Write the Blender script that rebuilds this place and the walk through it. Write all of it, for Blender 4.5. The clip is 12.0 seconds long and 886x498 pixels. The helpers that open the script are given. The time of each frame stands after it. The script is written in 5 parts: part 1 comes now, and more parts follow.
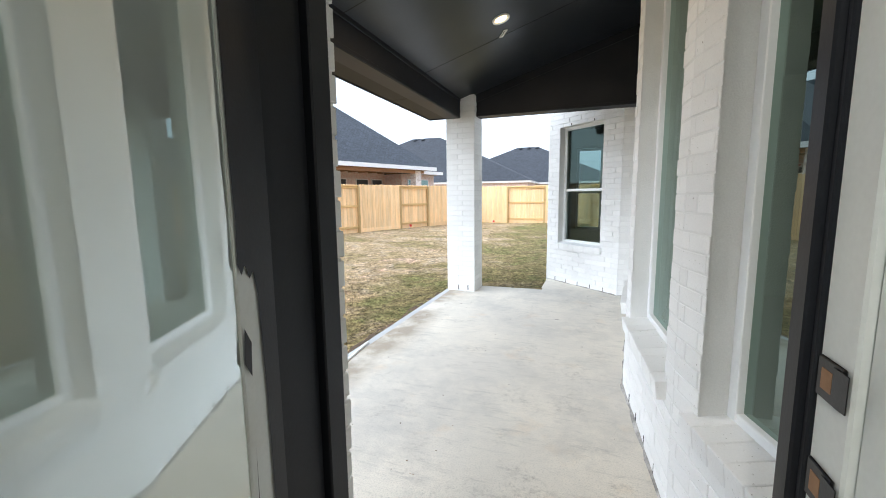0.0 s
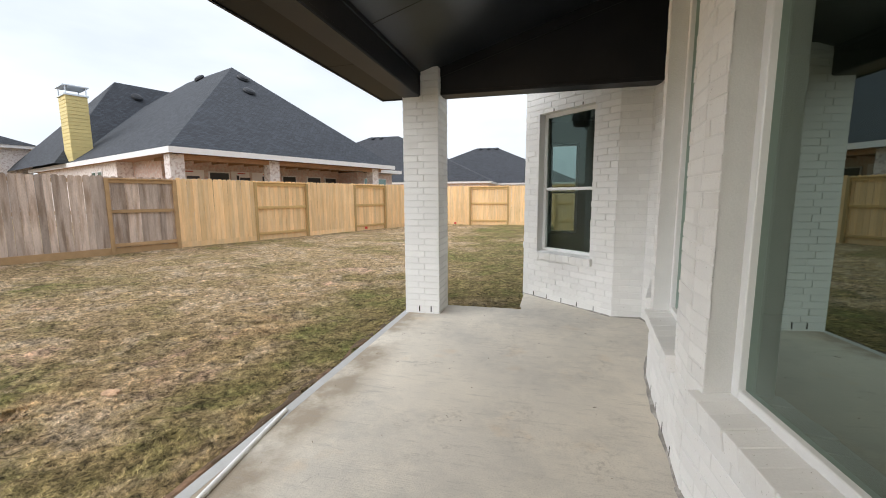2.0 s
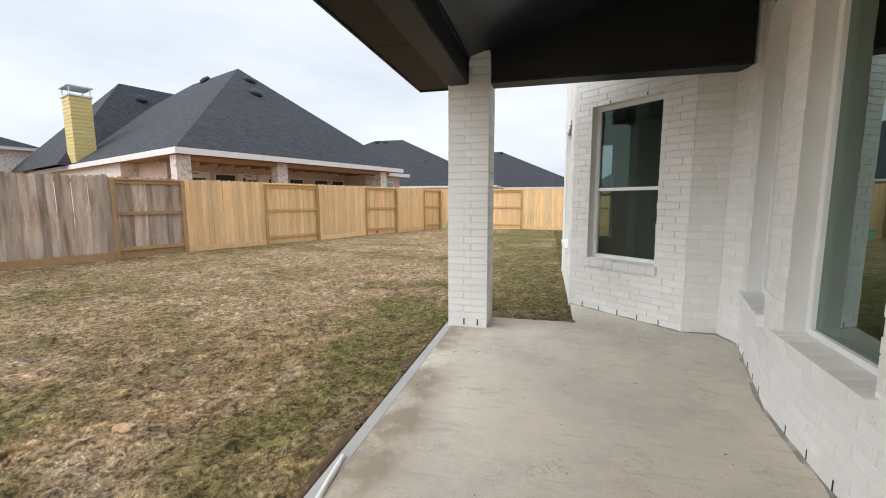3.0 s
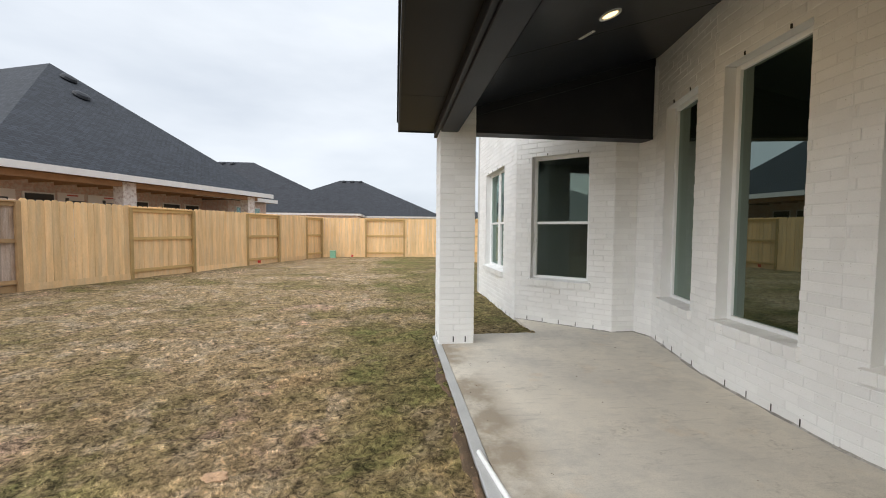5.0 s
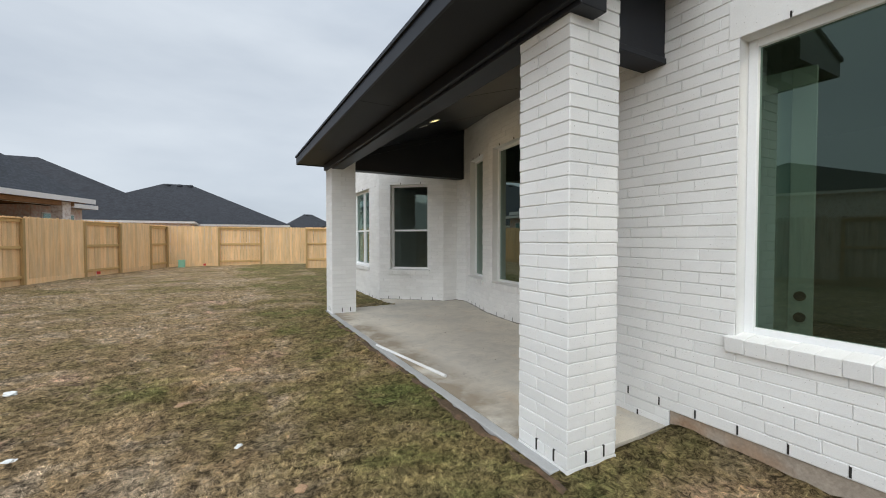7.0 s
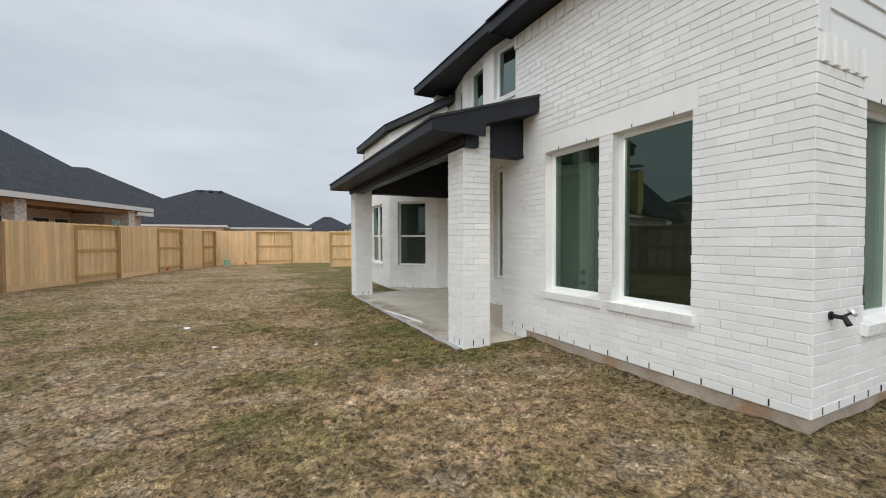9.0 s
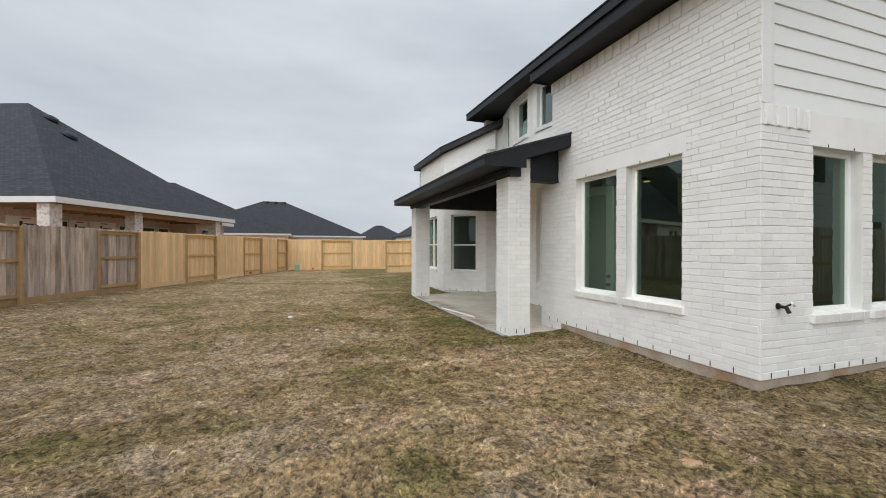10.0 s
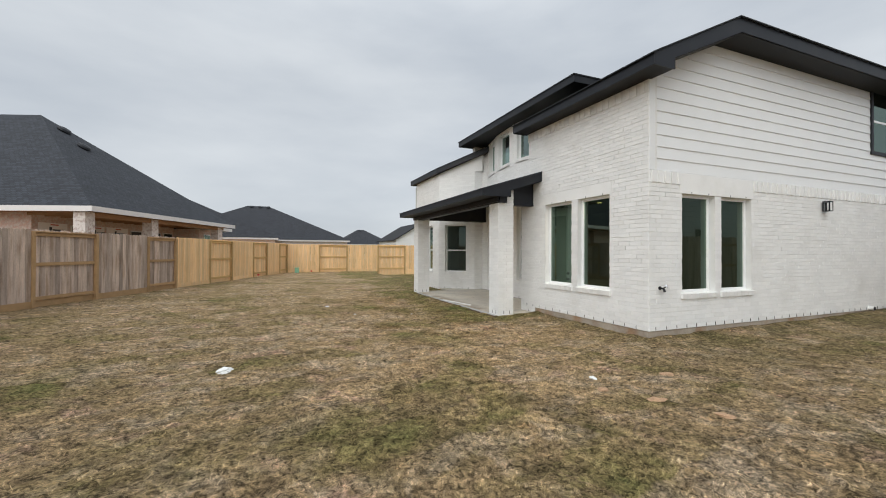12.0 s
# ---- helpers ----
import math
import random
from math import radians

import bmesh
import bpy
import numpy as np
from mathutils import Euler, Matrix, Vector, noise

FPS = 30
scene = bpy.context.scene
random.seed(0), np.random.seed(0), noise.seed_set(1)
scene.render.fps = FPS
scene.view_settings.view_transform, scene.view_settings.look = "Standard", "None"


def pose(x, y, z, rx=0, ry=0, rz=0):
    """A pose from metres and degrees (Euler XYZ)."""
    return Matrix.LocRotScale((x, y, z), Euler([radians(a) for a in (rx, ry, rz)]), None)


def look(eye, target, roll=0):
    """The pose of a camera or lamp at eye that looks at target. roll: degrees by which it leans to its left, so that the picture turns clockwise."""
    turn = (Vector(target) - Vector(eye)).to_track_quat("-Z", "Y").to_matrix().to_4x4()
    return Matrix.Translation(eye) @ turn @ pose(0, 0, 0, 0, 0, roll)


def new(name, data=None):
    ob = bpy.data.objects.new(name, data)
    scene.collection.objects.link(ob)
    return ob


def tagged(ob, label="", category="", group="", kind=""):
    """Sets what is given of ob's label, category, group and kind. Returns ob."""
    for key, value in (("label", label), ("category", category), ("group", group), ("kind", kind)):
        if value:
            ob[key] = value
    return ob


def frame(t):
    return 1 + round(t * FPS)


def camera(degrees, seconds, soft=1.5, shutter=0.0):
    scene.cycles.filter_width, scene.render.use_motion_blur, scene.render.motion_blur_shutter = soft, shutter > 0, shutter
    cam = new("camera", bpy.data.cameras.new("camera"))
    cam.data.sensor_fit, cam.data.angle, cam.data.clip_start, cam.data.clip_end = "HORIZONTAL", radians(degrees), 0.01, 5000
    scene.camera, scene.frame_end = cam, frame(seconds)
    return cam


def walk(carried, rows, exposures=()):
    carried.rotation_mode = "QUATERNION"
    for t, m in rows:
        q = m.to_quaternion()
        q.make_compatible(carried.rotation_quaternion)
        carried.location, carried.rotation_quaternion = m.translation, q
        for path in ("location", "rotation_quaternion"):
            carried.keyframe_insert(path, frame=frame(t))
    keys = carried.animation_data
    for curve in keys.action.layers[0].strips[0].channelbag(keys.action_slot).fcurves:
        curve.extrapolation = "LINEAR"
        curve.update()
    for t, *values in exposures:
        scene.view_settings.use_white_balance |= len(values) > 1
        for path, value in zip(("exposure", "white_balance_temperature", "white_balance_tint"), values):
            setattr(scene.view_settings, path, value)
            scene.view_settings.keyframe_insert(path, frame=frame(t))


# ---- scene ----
cam = camera(95.6, 12.0, soft=1.0)
PATH = [
    (0, (0.064, -0.027, 1.556), (-0.616, 1.836, 1.297), -0.7),
    (0.5, (0.018, 0.258, 1.497), (-0.608, 2.14, 1.241), -0.6),
    (1, (-0.085, 0.544, 1.524), (-0.65, 2.445, 1.262), -0.6),
    (1.5, (-0.166, 0.867, 1.54), (-0.678, 2.782, 1.277), -0.3),
    (2, (-0.324, 1.155, 1.537), (-0.813, 3.077, 1.279), -0.3),
    (2.5, (-0.578, 1.398, 1.498), (-1.066, 3.322, 1.252), -0.1),
    (3, (-0.959, 1.528, 1.49), (-1.451, 3.452, 1.254), -0.1),
    (3.2, (-1.13, 1.538, 1.495), (-1.614, 3.464, 1.263), -0.1),
    (5, (-2.532, 0.933, 1.508), (-2.296, 2.917, 1.414), 0.5),
    (5.5, (-2.843, 0.49, 1.521), (-2.325, 2.421, 1.458), 0.3),
    (6, (-3.13, -0.06, 1.50), (-2.426, 1.81, 1.457), 0.1),
    (6.5, (-3.405, -0.731, 1.455), (-2.558, 1.079, 1.417), 0.1),
    (7, (-3.662, -1.457, 1.435), (-2.711, 0.303, 1.387), 0.0),
    (7.5, (-3.867, -2.15, 1.40), (-2.86, -0.422, 1.352), 0.0),
    (9.5, (-4.778, -5.029, 1.528), (-4.0, -3.187, 1.5), -0.1),
    (10, (-5.146, -5.652, 1.524), (-4.485, -3.764, 1.52), 0.1),
    (10.5, (-5.502, -6.299, 1.532), (-4.924, -4.384, 1.544), 0.2),
    (11, (-5.892, -6.88, 1.535), (-5.328, -4.961, 1.558), 0.2),
    (11.5, (-6.209, -7.423, 1.536), (-5.596, -5.52, 1.552), 0.4),
    (12, (-6.69, -7.883, 1.549), (-5.925, -6.035, 1.565), 0.2),
]
EXPOSURES = [(0.0, 1.38, 5600, 8), (0.5, 1.28, 5450, 8), (1.0, 1.12, 5600, 8.5), (1.5, 0.88, 5750, 9), (2.0, 0.72, 6300, 10), (3.0, 0.58, 6350, 10), (5.0, 0.48, 6350, 9.5), (5.5, 0.45, 6250, 9), (6.0, 0.32, 6250, 8.5), (7.5, 0.06, 6100, 8), (10.5, 0.04, 6400, 8.5), (12.0, 0.04, 6400, 8.5)]
walk(cam, [(t, look(eye, target, roll)) for t, eye, target, roll in PATH], EXPOSURES)
SUN_POWER = 1.85

# ---- world, sun, exposure ----
world = bpy.data.worlds.new("overcast_sky")
scene.world = world
world.use_nodes = True
wn, wl = world.node_tree.nodes, world.node_tree.links
wn.clear()
w_out, w_bg = wn.new("ShaderNodeOutputWorld"), wn.new("ShaderNodeBackground")
w_sky = wn.new("ShaderNodeTexSky")
w_sky.sky_type, w_sky.sun_disc = "NISHITA", False
w_sky.sun_elevation, w_sky.sun_rotation = radians(32), radians(245)
w_tc, w_map, w_noise = wn.new("ShaderNodeTexCoord"), wn.new("ShaderNodeMapping"), wn.new("ShaderNodeTexNoise")
w_map.inputs["Scale"].default_value = (1.0, 1.0, 3.2)
w_noise.inputs["Scale"].default_value, w_noise.inputs["Detail"].default_value = 2.1, 6.0
w_noise.inputs["Roughness"].default_value = 0.5
w_ramp = wn.new("ShaderNodeValToRGB")
w_ramp.color_ramp.elements[0].position, w_ramp.color_ramp.elements[0].color = 0.32, (0.54, 0.575, 0.625, 1)
w_ramp.color_ramp.elements[1].position, w_ramp.color_ramp.elements[1].color = 0.68, (0.71, 0.735, 0.765, 1)
w_sep, w_up = wn.new("ShaderNodeSeparateXYZ"), wn.new("ShaderNodeMapRange")
w_up.interpolation_type = "SMOOTHSTEP"
w_up.inputs["From Min"].default_value, w_up.inputs["From Max"].default_value = 0.35, 1.0
w_up.inputs["To Min"].default_value, w_up.inputs["To Max"].default_value = 1.0, 1.5
w_cloud = wn.new("ShaderNodeVectorMath")
w_cloud.operation = "SCALE"
w_dim = wn.new("ShaderNodeVectorMath")
w_dim.operation = "SCALE"
w_dim.inputs["Scale"].default_value = 0.10
w_mix = wn.new("ShaderNodeMix")
w_mix.data_type = "RGBA"
w_mix.inputs["Factor"].default_value = 0.93
wl.new(w_tc.outputs["Generated"], w_map.inputs["Vector"])
wl.new(w_map.outputs["Vector"], w_noise.inputs["Vector"])
wl.new(w_noise.outputs["Fac"], w_ramp.inputs["Fac"])
wl.new(w_tc.outputs["Generated"], w_sep.inputs["Vector"])
wl.new(w_sep.outputs["Z"], w_up.inputs["Value"])
wl.new(w_ramp.outputs["Color"], w_cloud.inputs[0])
wl.new(w_up.outputs["Result"], w_cloud.inputs["Scale"])
wl.new(w_sky.outputs["Color"], w_dim.inputs[0])
wl.new(w_dim.outputs["Vector"], w_mix.inputs["A"])
wl.new(w_cloud.outputs["Vector"], w_mix.inputs["B"])
wl.new(w_mix.outputs["Result"], w_bg.inputs["Color"])
wl.new(w_bg.outputs["Background"], w_out.inputs["Surface"])
sun = new("sun", bpy.data.lights.new("sun", "SUN"))
sun.data.energy, sun.data.angle, sun.data.color = SUN_POWER, radians(75), (1.0, 0.97, 0.93)
sun.matrix_world = look((-21, -20, 25), (0, 0, 0))


# ---- materials ----
def material(name, color, rough=0.7, metal=0.0, vary=0.12, scale=6.0, fine=90.0, bump=0.15, dist=0.002, tint=None, tint_at=(0.5, 0.7), tint_scale=1.5,
             each=0.0, stretch=(1, 1, 1), spec=0.5):
    """A surface with colour variation at two sizes, an optional second tone in patches, and fine relief."""
    m = bpy.data.materials.new(name)
    m.use_nodes = True
    n, l = m.node_tree.nodes, m.node_tree.links
    b = n["Principled BSDF"]
    b.inputs["Roughness"].default_value, b.inputs["Metallic"].default_value = rough, metal
    b.inputs["Specular IOR Level"].default_value = spec
    mp = n.new("ShaderNodeMapping")
    geo = n.new("ShaderNodeNewGeometry")
    mp.inputs["Scale"].default_value = stretch
    l.new(geo.outputs["Position"], mp.inputs["Vector"])
    big, small = n.new("ShaderNodeTexNoise"), n.new("ShaderNodeTexNoise")
    for t, s, d in ((big, scale, 5.0), (small, fine, 3.0)):
        t.inputs["Scale"].default_value, t.inputs["Detail"].default_value = s, d
        l.new(mp.outputs["Vector"], t.inputs["Vector"])
    add = n.new("ShaderNodeMath")
    add.operation = "ADD"
    l.new(big.outputs["Fac"], add.inputs[0])
    l.new(small.outputs["Fac"], add.inputs[1])
    val = n.new("ShaderNodeMapRange")
    val.inputs["From Min"].default_value, val.inputs["From Max"].default_value = 0.6, 1.4
    val.inputs["To Min"].default_value, val.inputs["To Max"].default_value = 1 - vary, 1 + vary
    l.new(add.outputs["Value"], val.inputs["Value"])
    rgb = n.new("ShaderNodeRGB")
    rgb.outputs[0].default_value = (*color, 1)
    source = rgb.outputs[0]
    if tint:
        patch, ramp, mx = n.new("ShaderNodeTexNoise"), n.new("ShaderNodeMapRange"), n.new("ShaderNodeMix")
        patch.inputs["Scale"].default_value, patch.inputs["Detail"].default_value = tint_scale, 6.0
        l.new(mp.outputs["Vector"], patch.inputs["Vector"])
        ramp.inputs["From Min"].default_value, ramp.inputs["From Max"].default_value = tint_at
        l.new(patch.outputs["Fac"], ramp.inputs["Value"])
        mx.data_type = "RGBA"
        mx.inputs["B"].default_value = (*tint, 1)
        l.new(source, mx.inputs["A"])
        l.new(ramp.outputs["Result"], mx.inputs["Factor"])
        source = mx.outputs["Result"]
    sc = n.new("ShaderNodeVectorMath")
    sc.operation = "SCALE"
    l.new(source, sc.inputs[0])
    l.new(val.outputs["Result"], sc.inputs["Scale"])
    out = sc.outputs["Vector"]
    if each:
        info, er, es = n.new("ShaderNodeObjectInfo"), n.new("ShaderNodeMapRange"), n.new("ShaderNodeVectorMath")
        er.inputs["To Min"].default_value, er.inputs["To Max"].default_value = 1 - each, 1 + each
        es.operation = "SCALE"
        sm = n.new("ShaderNodeMath")
        sm.operation = "ADD"
        fr = n.new("ShaderNodeMath")
        fr.operation = "FRACT"
        l.new(info.outputs["Random"], sm.inputs[0])
        l.new(geo.outputs["Random Per Island"], sm.inputs[1])
        l.new(sm.outputs["Value"], fr.inputs[0])
        l.new(fr.outputs["Value"], er.inputs["Value"])
        l.new(out, es.inputs[0])
        l.new(er.outputs["Result"], es.inputs["Scale"])
        out = es.outputs["Vector"]
    l.new(out, b.inputs["Base Color"])
    if bump:
        bp = n.new("ShaderNodeBump")
        bp.inputs["Strength"].default_value, bp.inputs["Distance"].default_value = bump, dist
        l.new(add.outputs["Value"], bp.inputs["Height"])
        l.new(bp.outputs["Normal"], b.inputs["Normal"])
    return m


def glass_material(name, see, gloss, film=0.0, face=(0.70, 0.90, 0.80)):
    """Window glass: tinted see-through with a coated, mirror-like face; film: how milky it is."""
    m = bpy.data.materials.new(name)
    m.use_nodes = True
    n, l = m.node_tree.nodes, m.node_tree.links
    n.clear()
    out, tr, gl = n.new("ShaderNodeOutputMaterial"), n.new("ShaderNodeBsdfTransparent"), n.new("ShaderNodeBsdfGlossy")
    tr.inputs["Color"].default_value = (*see, 1)
    gl.inputs["Roughness"].default_value = 0.012
    gl.inputs["Color"].default_value = (*face, 1) if film == 0 else (0.88, 0.95, 0.93, 1)
    fr, mr, mx = n.new("ShaderNodeFresnel"), n.new("ShaderNodeMapRange"), n.new("ShaderNodeMixShader")
    fr.inputs["IOR"].default_value = 1.5
    mr.inputs["To Min"].default_value, mr.inputs["To Max"].default_value = gloss, 1.0
    l.new(fr.outputs["Fac"], mr.inputs["Value"])
    l.new(mr.outputs["Result"], mx.inputs["Fac"])
    last = tr
    # film mixes an opaque pale grey-green into the see-through part
    if film:
        df, m2 = n.new("ShaderNodeBsdfDiffuse"), n.new("ShaderNodeMixShader")
        df.inputs["Color"].default_value = (0.74, 0.81, 0.78, 1)
        m2.inputs["Fac"].default_value = film
        l.new(tr.outputs["BSDF"], m2.inputs[1])
        l.new(df.outputs["BSDF"], m2.inputs[2])
        last = m2
    l.new(last.outputs[0], mx.inputs[1])
    l.new(gl.outputs["BSDF"], mx.inputs[2])
    l.new(mx.outputs["Shader"], out.inputs["Surface"])
    return m


def emitter(name, color, power):
    m = bpy.data.materials.new(name)
    m.use_nodes = True
    b = m.node_tree.nodes["Principled BSDF"]
    b.inputs["Base Color"].default_value = (0.9, 0.88, 0.82, 1)
    b.inputs["Emission Color"].default_value, b.inputs["Emission Strength"].default_value = (*color, 1), power
    return m


def concrete_material():
    """Broom-finished slab: grey with cream areas, damp and rust stains, pits and fine broom lines."""
    m = bpy.data.materials.new("broom_finished_concrete")
    m.use_nodes = True
    n, l = m.node_tree.nodes, m.node_tree.links
    b = n["Principled BSDF"]
    geo = n.new("ShaderNodeNewGeometry")

    def noise_at(scale, detail=6.0, rough=0.6, stretch=None):
        t = n.new("ShaderNodeTexNoise")
        t.inputs["Scale"].default_value, t.inputs["Detail"].default_value, t.inputs["Roughness"].default_value = scale, detail, rough
        if stretch:
            mp = n.new("ShaderNodeMapping")
            mp.inputs["Scale"].default_value = stretch
            l.new(geo.outputs["Position"], mp.inputs["Vector"])
            l.new(mp.outputs["Vector"], t.inputs["Vector"])
        else:
            l.new(geo.outputs["Position"], t.inputs["Vector"])
        return t.outputs["Fac"]

    def ranged(fac, lo, hi, a=0.0, c=1.0):
        r = n.new("ShaderNodeMapRange")
        r.inputs["From Min"].default_value, r.inputs["From Max"].default_value = lo, hi
        r.inputs["To Min"].default_value, r.inputs["To Max"].default_value = a, c
        l.new(fac, r.inputs["Value"])
        return r.outputs["Result"]

    def mixed(a, color, fac):
        x = n.new("ShaderNodeMix")
        x.data_type = "RGBA"
        x.inputs["B"].default_value = (*color, 1)
        l.new(a, x.inputs["A"])
        l.new(fac, x.inputs["Factor"])
        return x.outputs["Result"]

    base = n.new("ShaderNodeRGB")
    base.outputs[0].default_value = (0.605, 0.565, 0.49, 1)
    c = mixed(base.outputs[0], (0.72, 0.66, 0.55), ranged(noise_at(0.7, 7, 0.7), 0.40, 0.62))
    c = mixed(c, (0.40, 0.385, 0.35), ranged(noise_at(1.1, 9, 0.74), 0.48, 0.70, 0, 0.75))
    sep, edge, both = n.new("ShaderNodeSeparateXYZ"), n.new("ShaderNodeMapRange"), n.new("ShaderNodeMath")
    edge.interpolation_type = "SMOOTHSTEP"
    edge.inputs["From Min"].default_value, edge.inputs["From Max"].default_value = -1.45, -1.95
    l.new(geo.outputs["Position"], sep.inputs["Vector"])
    l.new(sep.outputs["X"], edge.inputs["Value"])
    both.operation = "MULTIPLY"
    l.new(edge.outputs["Result"], both.inputs[0])
    l.new(ranged(noise_at(1.9, 6, 0.6), 0.36, 0.62), both.inputs[1])
    c = mixed(c, (0.29, 0.235, 0.165), ranged(both.outputs["Value"], 0.02, 0.6, 0, 0.9))
    c = mixed(c, (0.55, 0.37, 0.19), ranged(noise_at(2.8, 4, 0.5), 0.62, 0.80, 0, 0.45))
    scuff = n.new("ShaderNodeMath")
    scuff.operation = "MULTIPLY"
    l.new(ranged(noise_at(3.6, 3, 0.5), 0.54, 0.66), scuff.inputs[0])
    l.new(ranged(noise_at(26, 7, 0.8), 0.50, 0.64), scuff.inputs[1])
    c = mixed(c, (0.28, 0.25, 0.205), ranged(scuff.outputs["Value"], 0.0, 1.0, 0, 0.6))
    c = mixed(c, (0.30, 0.28, 0.25), ranged(noise_at(16, 8, 0.8, (0.25, 1.6, 1.0)), 0.54, 0.68, 0, 0.5))
    c = mixed(c, (0.36, 0.335, 0.295), ranged(noise_at(110, 4, 0.8), 0.50, 0.68, 0, 0.6))
    l.new(c, b.inputs["Base Color"])
    l.new(ranged(noise_at(1.4, 7, 0.65), 0.5, 0.75, 0.78, 0.5), b.inputs["Roughness"])
    add = n.new("ShaderNodeMath")
    add.operation = "ADD"
    l.new(noise_at(150, 4, 0.8), add.inputs[0])
    l.new(noise_at(60, 3, 0.6, (0.08, 1.6, 1.0)), add.inputs[1])
    bp = n.new("ShaderNodeBump")
    bp.inputs["Strength"].default_value, bp.inputs["Distance"].default_value = 0.45, 0.004
    l.new(add.outputs["Value"], bp.inputs["Height"])
    l.new(bp.outputs["Normal"], b.inputs["Normal"])
    return m


def pitted(m, grain=85.0, lumps=11.0):
    """Adds the small open pits and lumpy faces of thickly painted brick."""
    n, l = m.node_tree.nodes, m.node_tree.links
    b = n["Principled BSDF"]
    geo, pit, lump, at = n.new("ShaderNodeNewGeometry"), n.new("ShaderNodeTexNoise"), n.new("ShaderNodeTexNoise"), n.new("ShaderNodeMapRange")
    pit.inputs["Scale"].default_value, pit.inputs["Detail"].default_value, pit.inputs["Roughness"].default_value = grain, 3.0, 0.6
    lump.inputs["Scale"].default_value, lump.inputs["Detail"].default_value = lumps, 4.0
    for t in (pit, lump):
        l.new(geo.outputs["Position"], t.inputs["Vector"])
    at.inputs["From Min"].default_value, at.inputs["From Max"].default_value = 0.675, 0.73
    l.new(pit.outputs["Fac"], at.inputs["Value"])
    mx = n.new("ShaderNodeMix")
    mx.data_type = "RGBA"
    mx.inputs["B"].default_value = (0.38, 0.36, 0.33, 1)
    l.new(b.inputs["Base Color"].links[0].from_socket, mx.inputs["A"])
    l.new(at.outputs["Result"], mx.inputs["Factor"])
    l.new(mx.outputs["Result"], b.inputs["Base Color"])
    h, b1, old = n.new("ShaderNodeMath"), n.new("ShaderNodeBump"), b.inputs["Normal"].links[0].from_socket
    h.operation = "SUBTRACT"
    l.new(lump.outputs["Fac"], h.inputs[0])
    l.new(at.outputs["Result"], h.inputs[1])
    b1.inputs["Strength"].default_value, b1.inputs["Distance"].default_value = 0.5, 0.006
    l.new(h.outputs["Value"], b1.inputs["Height"])
    l.new(old, b1.inputs["Normal"])
    l.new(b1.outputs["Normal"], b.inputs["Normal"])
    return m


PAINT = material("white_painted_brick", (0.80, 0.80, 0.785), 0.62, vary=0.05, scale=2.2, fine=140, bump=0.35, dist=0.004, tint=(0.73, 0.725, 0.70), tint_at=(0.55, 0.8), each=0.04)
pitted(PAINT)
MORTAR = material("white_painted_mortar", (0.75, 0.75, 0.735), 0.8, vary=0.07, scale=5, fine=160, bump=0.5, dist=0.004)
SLIT = material("dark_open_joint", (0.03, 0.028, 0.025), 0.95, vary=0.2)
SIDING = material("white_fibre_cement_siding", (0.78, 0.79, 0.79), 0.5, vary=0.03, scale=1.5, fine=60, bump=0.05)
DARK = material("charcoal_trim_paint", (0.011, 0.013, 0.018), 0.5, vary=0.15, scale=3, fine=120, bump=0.12, tint=(0.018, 0.019, 0.022), tint_at=(0.5, 0.75), spec=0.35)
CEILING = material("charcoal_ceiling_board", (0.014, 0.017, 0.022), 0.30, vary=0.15, scale=1.8, fine=60, bump=0.08, tint=(0.026, 0.029, 0.035), tint_at=(0.45, 0.7))
SOFFIT = material("charcoal_soffit_board", (0.008, 0.008, 0.0085), 0.55, vary=0.1, scale=2, fine=80, bump=0.08, spec=0.25)
CONCRETE = concrete_material()
EDGE_CONC = material("smooth_slab_edge", (0.42, 0.42, 0.41), 0.8, vary=0.12, scale=4, fine=120, bump=0.3, dist=0.003)
FOOT_CONC = material("dirty_foundation_concrete", (0.37, 0.315, 0.255), 0.9, vary=0.3, scale=4, fine=60, bump=0.5, dist=0.006, tint=(0.32, 0.205, 0.125), tint_at=(0.50, 0.66), tint_scale=2.5)
FRAME_W = material("white_vinyl", (0.82, 0.83, 0.83), 0.35, vary=0.03, bump=0.02)
GLASS = glass_material("tinted_window_glass", (0.12, 0.18, 0.14), 0.06)
BOW_GLASS = glass_material("coated_patio_glass", (0.12, 0.18, 0.14), 0.20, face=(0.76, 0.92, 0.85))
BAY_GLASS = glass_material("clear_bay_glass", (0.42, 0.50, 0.48), 0.02)
DOOR_GLASS = glass_material("milky_door_glass", (0.25, 0.30, 0.28), 0.48, 0.88)
CLEAR = glass_material("far_window_glass", (0.35, 0.42, 0.40), 0.16)
SCREEN = material("dark_insect_screen", (0.05, 0.05, 0.052), 0.8, vary=0.05)
WOOD_NEW = material("new_cedar_boards", (0.82, 0.535, 0.265), 0.75, vary=0.2, scale=2.5, fine=30, bump=0.3, dist=0.003, tint=(0.78, 0.55, 0.31), tint_at=(0.4, 0.7), each=0.13, stretch=(6, 6, 0.7))
WOOD_OLD = material("weathered_grey_boards", (0.50, 0.395, 0.325), 0.85, vary=0.34, scale=2.5, fine=30, bump=0.6, dist=0.005, tint=(0.33, 0.235, 0.17), tint_at=(0.46, 0.66), each=0.30, stretch=(6, 6, 0.7))
RAIL_NEW = material("treated_pine_rail", (0.62, 0.40, 0.16), 0.75, vary=0.15, scale=3, fine=40, bump=0.25, each=0.12, stretch=(2, 2, 2))
